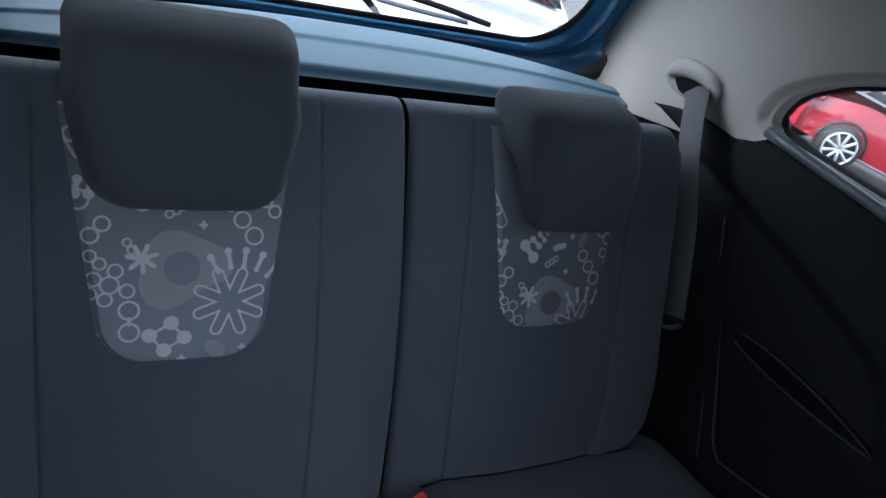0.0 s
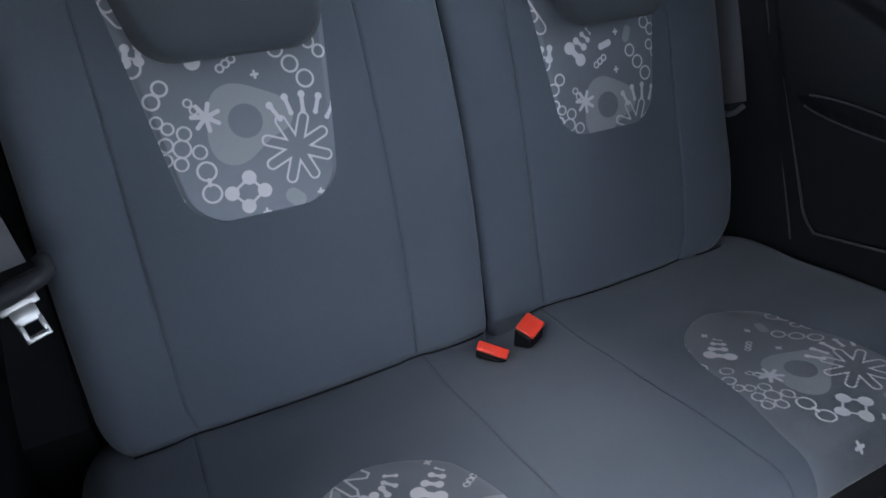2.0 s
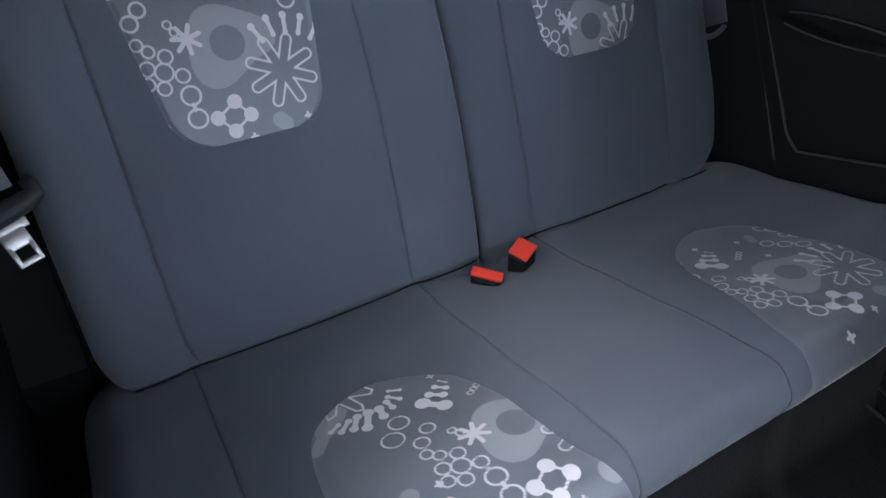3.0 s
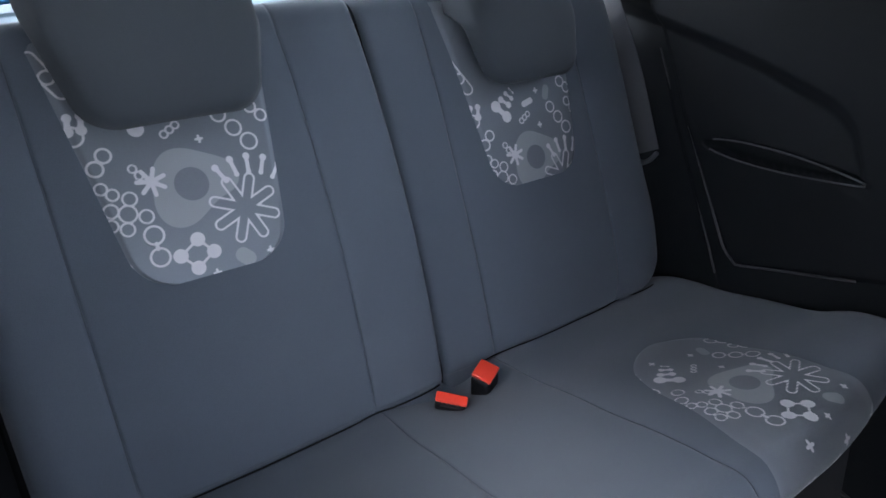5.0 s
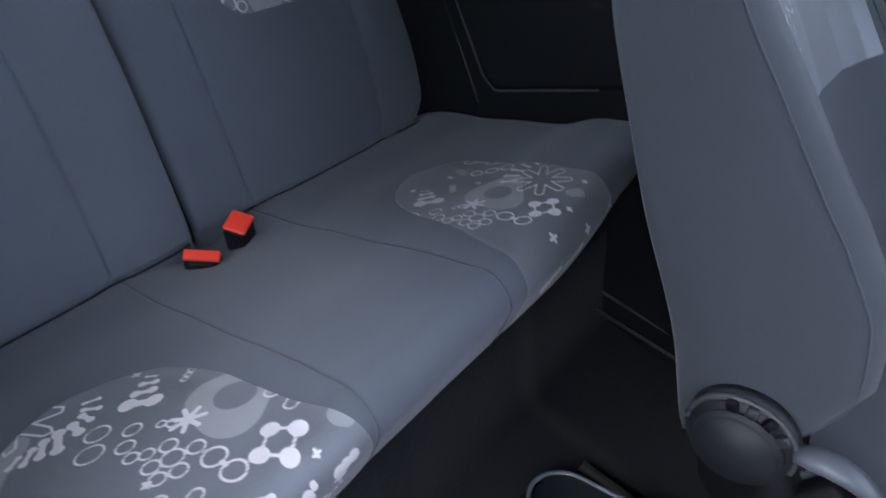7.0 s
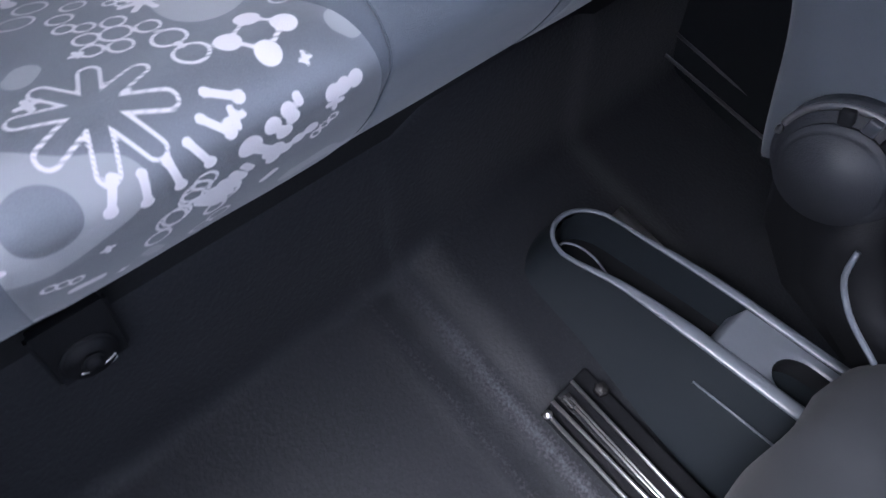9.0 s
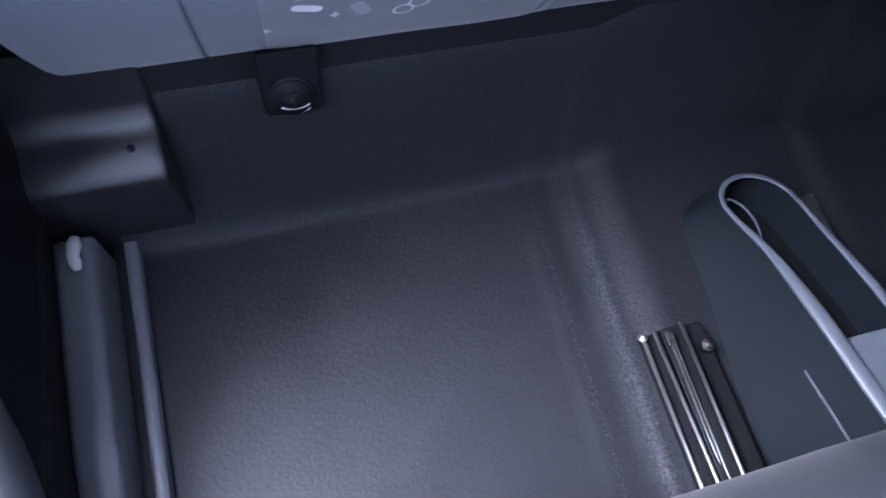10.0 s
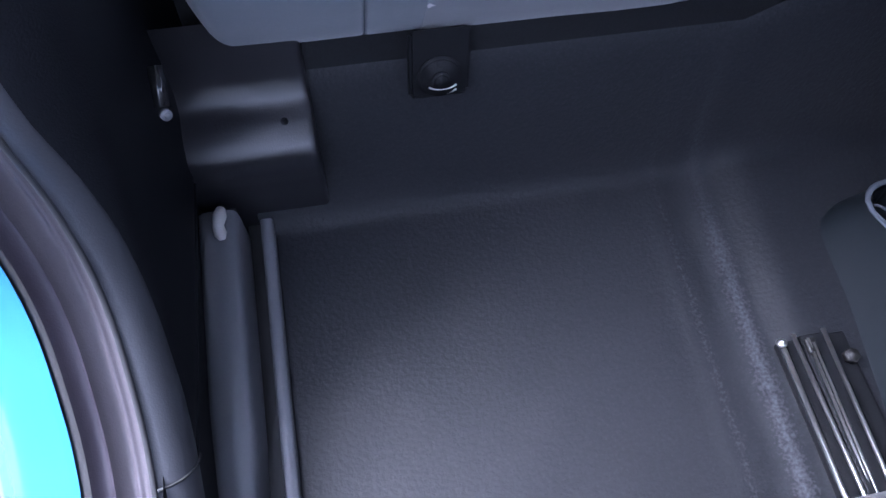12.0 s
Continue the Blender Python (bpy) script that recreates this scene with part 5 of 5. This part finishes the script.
part("belt_guide", block((0.044, 0.046, 0.020), bevel=0.008, segs=4, m=Matrix.Translation((0.218, -0.410, 0.936)) @ pose(0, 0, 0, -22, 0, 0)), GLOSS, fseat, "glossy black plastic belt guide")
for k in (5, 8, 13):
    part("seam", tube([tuple(front_back(k, s) + np.array((-0.0003, -0.0003, 0.0002))) for s in np.linspace(0.05, 0.70, 40)], 0.0014, 6), SEAM, fseat)


def fpanel(u, s):
    k = 7.6 + 5.0 * u
    a, b = front_back(int(k), s), front_back(min(int(k) + 1, 14), s)
    p = a + (b - a) * (k - int(k))
    return p + FN * 0.003


us, vs = np.linspace(0, 1, 110), np.linspace(0.40, 0.72, 100)
v, q = grid(fpanel, us, vs)
mid, pale = cloth_print(np.array([(u - 0.28) * 0.52 + 0.02 for s in vs for u in us]), np.array([s - 0.56 for s in vs for u in us]))
link("printed_panel", v, q, PRINT, fseat, "lighter grey cloth panel with pale abstract print", attrs={"mid_print": mid, "pale_print": pale})
# the same print over the upper inner flank and round the bolster
fl_u, fl_s = np.linspace(0.3, 7.0, 150), np.linspace(0.637, 0.776, 80)


def flank(k, sv):
    i = math.floor(k)
    a, c = front_back(i % 24, sv), front_back((i + 1) % 24, sv)
    p = a + (c - a) * (k - i)
    return p + np.array((-0.0025, 0, 0)) if k < 5 else p + np.array((-0.0015, -0.0015, 0.001))


FLW = np.cumsum(np.r_[0, [np.linalg.norm(flank(c, 0.68) - flank(a, 0.68)) for a, c in zip(fl_u, fl_u[1:])]])
v, q = grid(flank, fl_u, fl_s)
# the pattern lies turned about its flower
fa, fb = np.meshgrid((FLW - 0.055) * 1.15, fl_s - 0.667)
fc_, fs_ = math.cos(radians(40)), math.sin(radians(40))
mid, pale = cloth_print((0.055 + fc_ * fa + fs_ * fb).ravel(), (-0.043 - fs_ * fa + fc_ * fb).ravel())
link("side_print", v, q, PRINT, fseat, "printed cloth flank", attrs={"mid_print": mid, "pale_print": pale})
# cushion
fc = lambda k, y: np.array((FX0 - 0.005 + 0.485 * (0.5 - 0.5 * math.cos(math.pi * k)), y, 0.30 + 0.05 * math.sin(math.pi * k) ** 0.5 * (1 - step(-1.15, -1.22, y)) + (-0.72 - y) * 0.12 + 0.03 * (math.exp(-((k - 0.12) / 0.1) ** 2) + math.exp(-((k - 0.88) / 0.1) ** 2))))
sheet("cushion", fc, np.linspace(0, 1, 40), np.linspace(-0.80, -1.22, 24), FRONTCLOTH, fseat)
for x in (FX0 - 0.004, FX1 + 0.004):
    sheet("cushion_side", lambda u, y: np.array((x, y, 0.30 + (-0.72 - y) * 0.12 - 0.14 * u)), np.linspace(0, 1, 4), np.linspace(-0.93, -1.22, 10), FRONTCLOTH, fseat)
KY, KZ = -0.735, 0.365
rec = part("recliner_cover", disc((0.181, KY, KZ), (-1, 0, 0), 0.060, 0.028, 48, 0.006), TRIM_SOFT, fseat, "dark grey round recliner cover")
part("cap", disc((0.163, KY - 0.002, KZ - 0.006), (-1, 0, 0), 0.050, 0.018, 44, 0.007), TRIM_SOFT, rec)
part("foot", extruded(((KY + 0.046, KZ), (KY + 0.036, 0.31), (KY + 0.005, 0.25), (KY - 0.06, 0.20), (-0.90, 0.175), (-0.90, 0.32), (KY - 0.05, KZ)), 0.187, 0.201, 0.005), TRIM, rec)
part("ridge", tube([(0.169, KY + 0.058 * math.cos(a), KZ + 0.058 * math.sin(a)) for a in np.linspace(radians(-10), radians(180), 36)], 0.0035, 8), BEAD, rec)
for a in (1.05, 1.45, 1.85, 2.25):
    part("grip", block((0.010, 0.012, 0.014), bevel=0.002, m=Matrix.Translation((0.164, KY + 0.052 * math.cos(a), KZ + 0.052 * math.sin(a))) @ pose(0, 0, 0, math.degrees(a) - 90, 0, 0)), EDGE if a in (1.45, 2.25) else TRIM, rec)
part("flank_cover", extruded(((-0.735, 0.30), (-0.80, 0.22), (-0.90, 0.18), (-1.2, 0.17), (-1.2, 0.24), (-0.90, 0.27), (-0.83, 0.32), (-0.79, 0.39), (-0.74, 0.40)), 0.185, 0.20, 0.006), TRIM, fseat)
part("pull_strap", tube(spline(((0.166, -0.805, 0.315), (0.162, -0.815, 0.290), (0.160, -0.845, 0.262), (0.158, -0.90, 0.236)), 14), 0.0032, 8), RIM, fseat, "pale grey lever edge")
part("far_runner", tube([(0.255, -0.60, 0.035), (0.255, -1.2, 0.03)], 0.009, 10), STEEL, fseat)
fbuck = thing("belt_buckle", "black front belt buckle with red button beside the seat", "seat belt buckle", "front belt buckles")
bmx = Matrix.Translation((0.168, -0.868, 0.352)) @ pose(0, 0, 0, 22, 0, 0)
part("housing", block((0.030, 0.115, 0.050), bevel=0.006, m=bmx), TRIM, fbuck)
part("release_button", tube(spline(((0.152, -0.828, 0.376), (0.150, -0.836, 0.366), (0.150, -0.862, 0.356), (0.150, -0.874, 0.354), (0.151, -0.877, 0.360)), 14), 0.0062, 10), RED, fbuck, "bright red button")
part("sleeve", tube(spline(((0.172, -0.786, 0.394), (0.170, -0.805, 0.404), (0.170, -0.835, 0.408), (0.172, -0.870, 0.394), (0.176, -0.905, 0.362)), 16), [0.012, 0.014, 0.016, 0.016, 0.016, 0.0155, 0.015, 0.014, 0.013, 0.012, 0.011, 0.010, 0.009, 0.008, 0.007, 0.006], 12, flat=0.7), RIM, fbuck, "pale grey plastic sleeve")

# ---- near front seat, slid forward: its rear edge ----
nseat = thing("front_seat", "grey-blue cloth front seat slid forward, cushion darkened, with unseen tipped backrest", "car seat")


def near_seat(x, v):
    """Rear roll of the near cushion: v round from its top to its underside."""
    y = float(np.interp(x, (-0.56, -0.45, -0.32, -0.2, 0.0, 0.05, 0.12, 0.17, 0.21, 0.24), (-1.02, -0.925, -0.898, -0.894, -0.892, -0.891, -0.888, -0.900, -0.930, -0.99)))
    k = step(0.02, 0.08, x)
    r, zc = 0.085 - 0.035 * k, 0.16 + 0.04 * k
    a = math.pi * max(v - 0.15, 0.0)
    return np.array((x, y - r + r * math.sin(a) - 0.4 * max(0.0, 0.15 - v), zc + r * math.cos(a) + 0.02 * max(0.0, 0.15 - v)))


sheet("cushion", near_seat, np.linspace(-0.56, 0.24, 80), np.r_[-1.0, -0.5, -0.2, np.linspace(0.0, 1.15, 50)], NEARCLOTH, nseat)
# unseen tipped backrest, made tall to block low windscreen light
part("backrest", block((0.50, 0.17, 0.74), bevel=0.06, segs=4, m=Matrix.Translation((-0.25, -1.24, 0.60)) @ pose(0, 0, 0, 18, 0, 0)), HEADCLOTH, nseat)
part("side_cover", block((0.02, 0.4, 0.16), (0.09, -1.16, 0.24), 0.008), TRIM, nseat)

# ---- far door sill ----
far = thing("far_sill", "scuffed dark door sill strip of the far side", "door sill", kind="structure")
part("strip", tube([(0.585, -0.45, 0.03), (0.60, -0.70, 0.018), (0.60, -1.4, -0.03)], 0.004, 8, flat=0.6), BEAD, far)
part("strip", tube([(0.612, -0.44, 0.055), (0.62, -0.70, 0.045), (0.62, -1.4, 0.0)], 0.003, 8), BEAD, far)

# ---- outside ----


def ground_z(x, y):
    """The car park falls gently away to the far side."""
    return -0.33 - 0.155 * x - 0.085 * y


def parked(x, y, turn):
    up = Vector((0.155, 0.085, 1)).normalized()
    return Matrix.Translation((x, y, ground_z(x, y))) @ Vector((0, 0, 1)).rotation_difference(up).to_matrix().to_4x4() @ pose(0, 0, 0, 0, 0, turn)


tagged(sheet("ground", lambda x, y: np.array((x, y, ground_z(x, y))), np.linspace(-150, 150, 12), np.linspace(-150, 150, 12), ASPHALT), "grey asphalt car park ground", "ground", kind="structure")


def car(name, label, paint, m, lamp):
    """A parked hatchback: a body lofted over a side outline, wheels, lamps, glass and a mirror."""
    t = thing(name, label, "car")
    low = ((-1.95, 0.25), (-2.0, 0.45), (-1.97, 0.70), (-1.85, 0.86), (-1.1, 0.95), (-0.45, 1.42), (0.9, 1.46), (1.60, 1.05), (1.88, 0.95), (1.95, 0.62), (1.93, 0.30))
    out = spline(low, 70)

    def f(u, i):
        y, z = out[int(i)]
        w = 0.82 - 0.20 * step(0.9, 1.45, z) - 0.13 * step(1.4, 2.0, abs(y))
        c = math.cos(math.pi * u)
        x = -w * math.copysign(abs(c) ** 0.45, c)
        k = 1 - 0.06 * abs(c) ** 3
        return np.array((x, y * (1 - 0.05 * abs(c) ** 4), z * k))

    body = sheet("body", f, np.linspace(0, 1, 26), np.arange(70), paint, t)
    for sx in (-1, 1):
        sheet("flank", lambda u, v: np.array((sx * (0.80 + 0.03 * math.sin(math.pi * u) - 0.22 * step(0.33, 0.5, abs(v - 0.5))), -1.9 + 3.8 * v, 0.25 + (0.66 - 0.16 * step(0.3, 0.5, abs(v - 0.5))) * u)), np.linspace(0, 1, 12), np.linspace(0, 1, 40), paint, t)
        part("side_glass", extruded(((-1.0, 0.98), (-0.42, 1.34), (0.85, 1.38), (1.35, 1.02)), sx * 0.70, sx * 0.735, 0.0), DARKPANE, t)
        part("door_handle", block((0.03, 0.16, 0.03), (sx * 0.845, 0.35, 0.80), 0.01), paint, t)
        part("sill_line", block((0.02, 3.0, 0.03), (sx * 0.835, 0, 0.28), 0.005), RIM, t)
        for y in (-1.22, 1.22):
            w = part("wheel", disc((sx * 0.78, y, 0.30), (sx, 0, 0), 0.30, 0.20, 40, 0.03), RUBBER, t, "black tyre")
            part("rim", disc((sx * 0.865, y, 0.30), (sx, 0, 0), 0.225, 0.05, 32, 0.01), DARK_STEEL, w)
            part("rim_ring", tube([(sx * 0.893, y + 0.215 * math.cos(b), 0.30 + 0.215 * math.sin(b)) for b in np.linspace(0, 2 * math.pi, 32, endpoint=False)], 0.016, 8, closed=True, up=(1, 0, 0)), ALLOY, w)
            for k in range(9):
                a = k * math.pi / 4.5
                part("spoke", block((0.03, 0.040, 0.20), bevel=0.01, m=Matrix.Translation((sx * 0.895, y, 0.30)) @ pose(0, 0, 0, math.degrees(a), 0, 0) @ Matrix.Translation((0, 0, 0.11))), ALLOY, w)
            arch = [(sx * 0.832, y + 0.345 * math.cos(b), 0.30 + 0.345 * math.sin(b)) for b in np.linspace(0.05, math.pi - 0.05, 20)]
            part("wheel_arch", tube(arch, 0.018, 8), RUBBER, t)
        for y, z, sz in ((-1.83, 0.72, (0.20, 0.28, 0.16)), (1.84, 0.84, (0.16, 0.22, 0.26))):
            part("lamp", block(sz, (sx * 0.70, y, z), 0.05, 3), lamp, t, "pale glossy lamp lens")
        mir = part("mirror", block((0.20, 0.10, 0.13), (sx * 0.93, -0.55, 1.0), 0.035, 3), paint, t)
        part("mirror_foot", tube([(sx * 0.78, -0.52, 0.95), (sx * 0.90, -0.55, 0.97)], 0.025, 8), TRIM, mir)
    part("windscreen", extruded(((-1.12, 0.955), (-0.45, 1.44), (-0.44, 1.435), (-1.08, 0.95)), -0.62, 0.62, 0.0), DARKPANE, t)
    for o in (-0.3, 0.25):
        part("wiper", tube([(o, -1.12, 0.985), (o + 0.45, -1.02, 1.06)], 0.012, 6), TRIM, t)
    t.matrix_world = m
    return t


car("parked_car", "red parked hatchback with alloy wheels", REDCAR, parked(9.72, 4.35, 53), TAIL_LAMP)
car("parked_car", "white parked hatchback behind the rear window", WHITECAR, parked(0.80, 3.35, 8), LAMP)
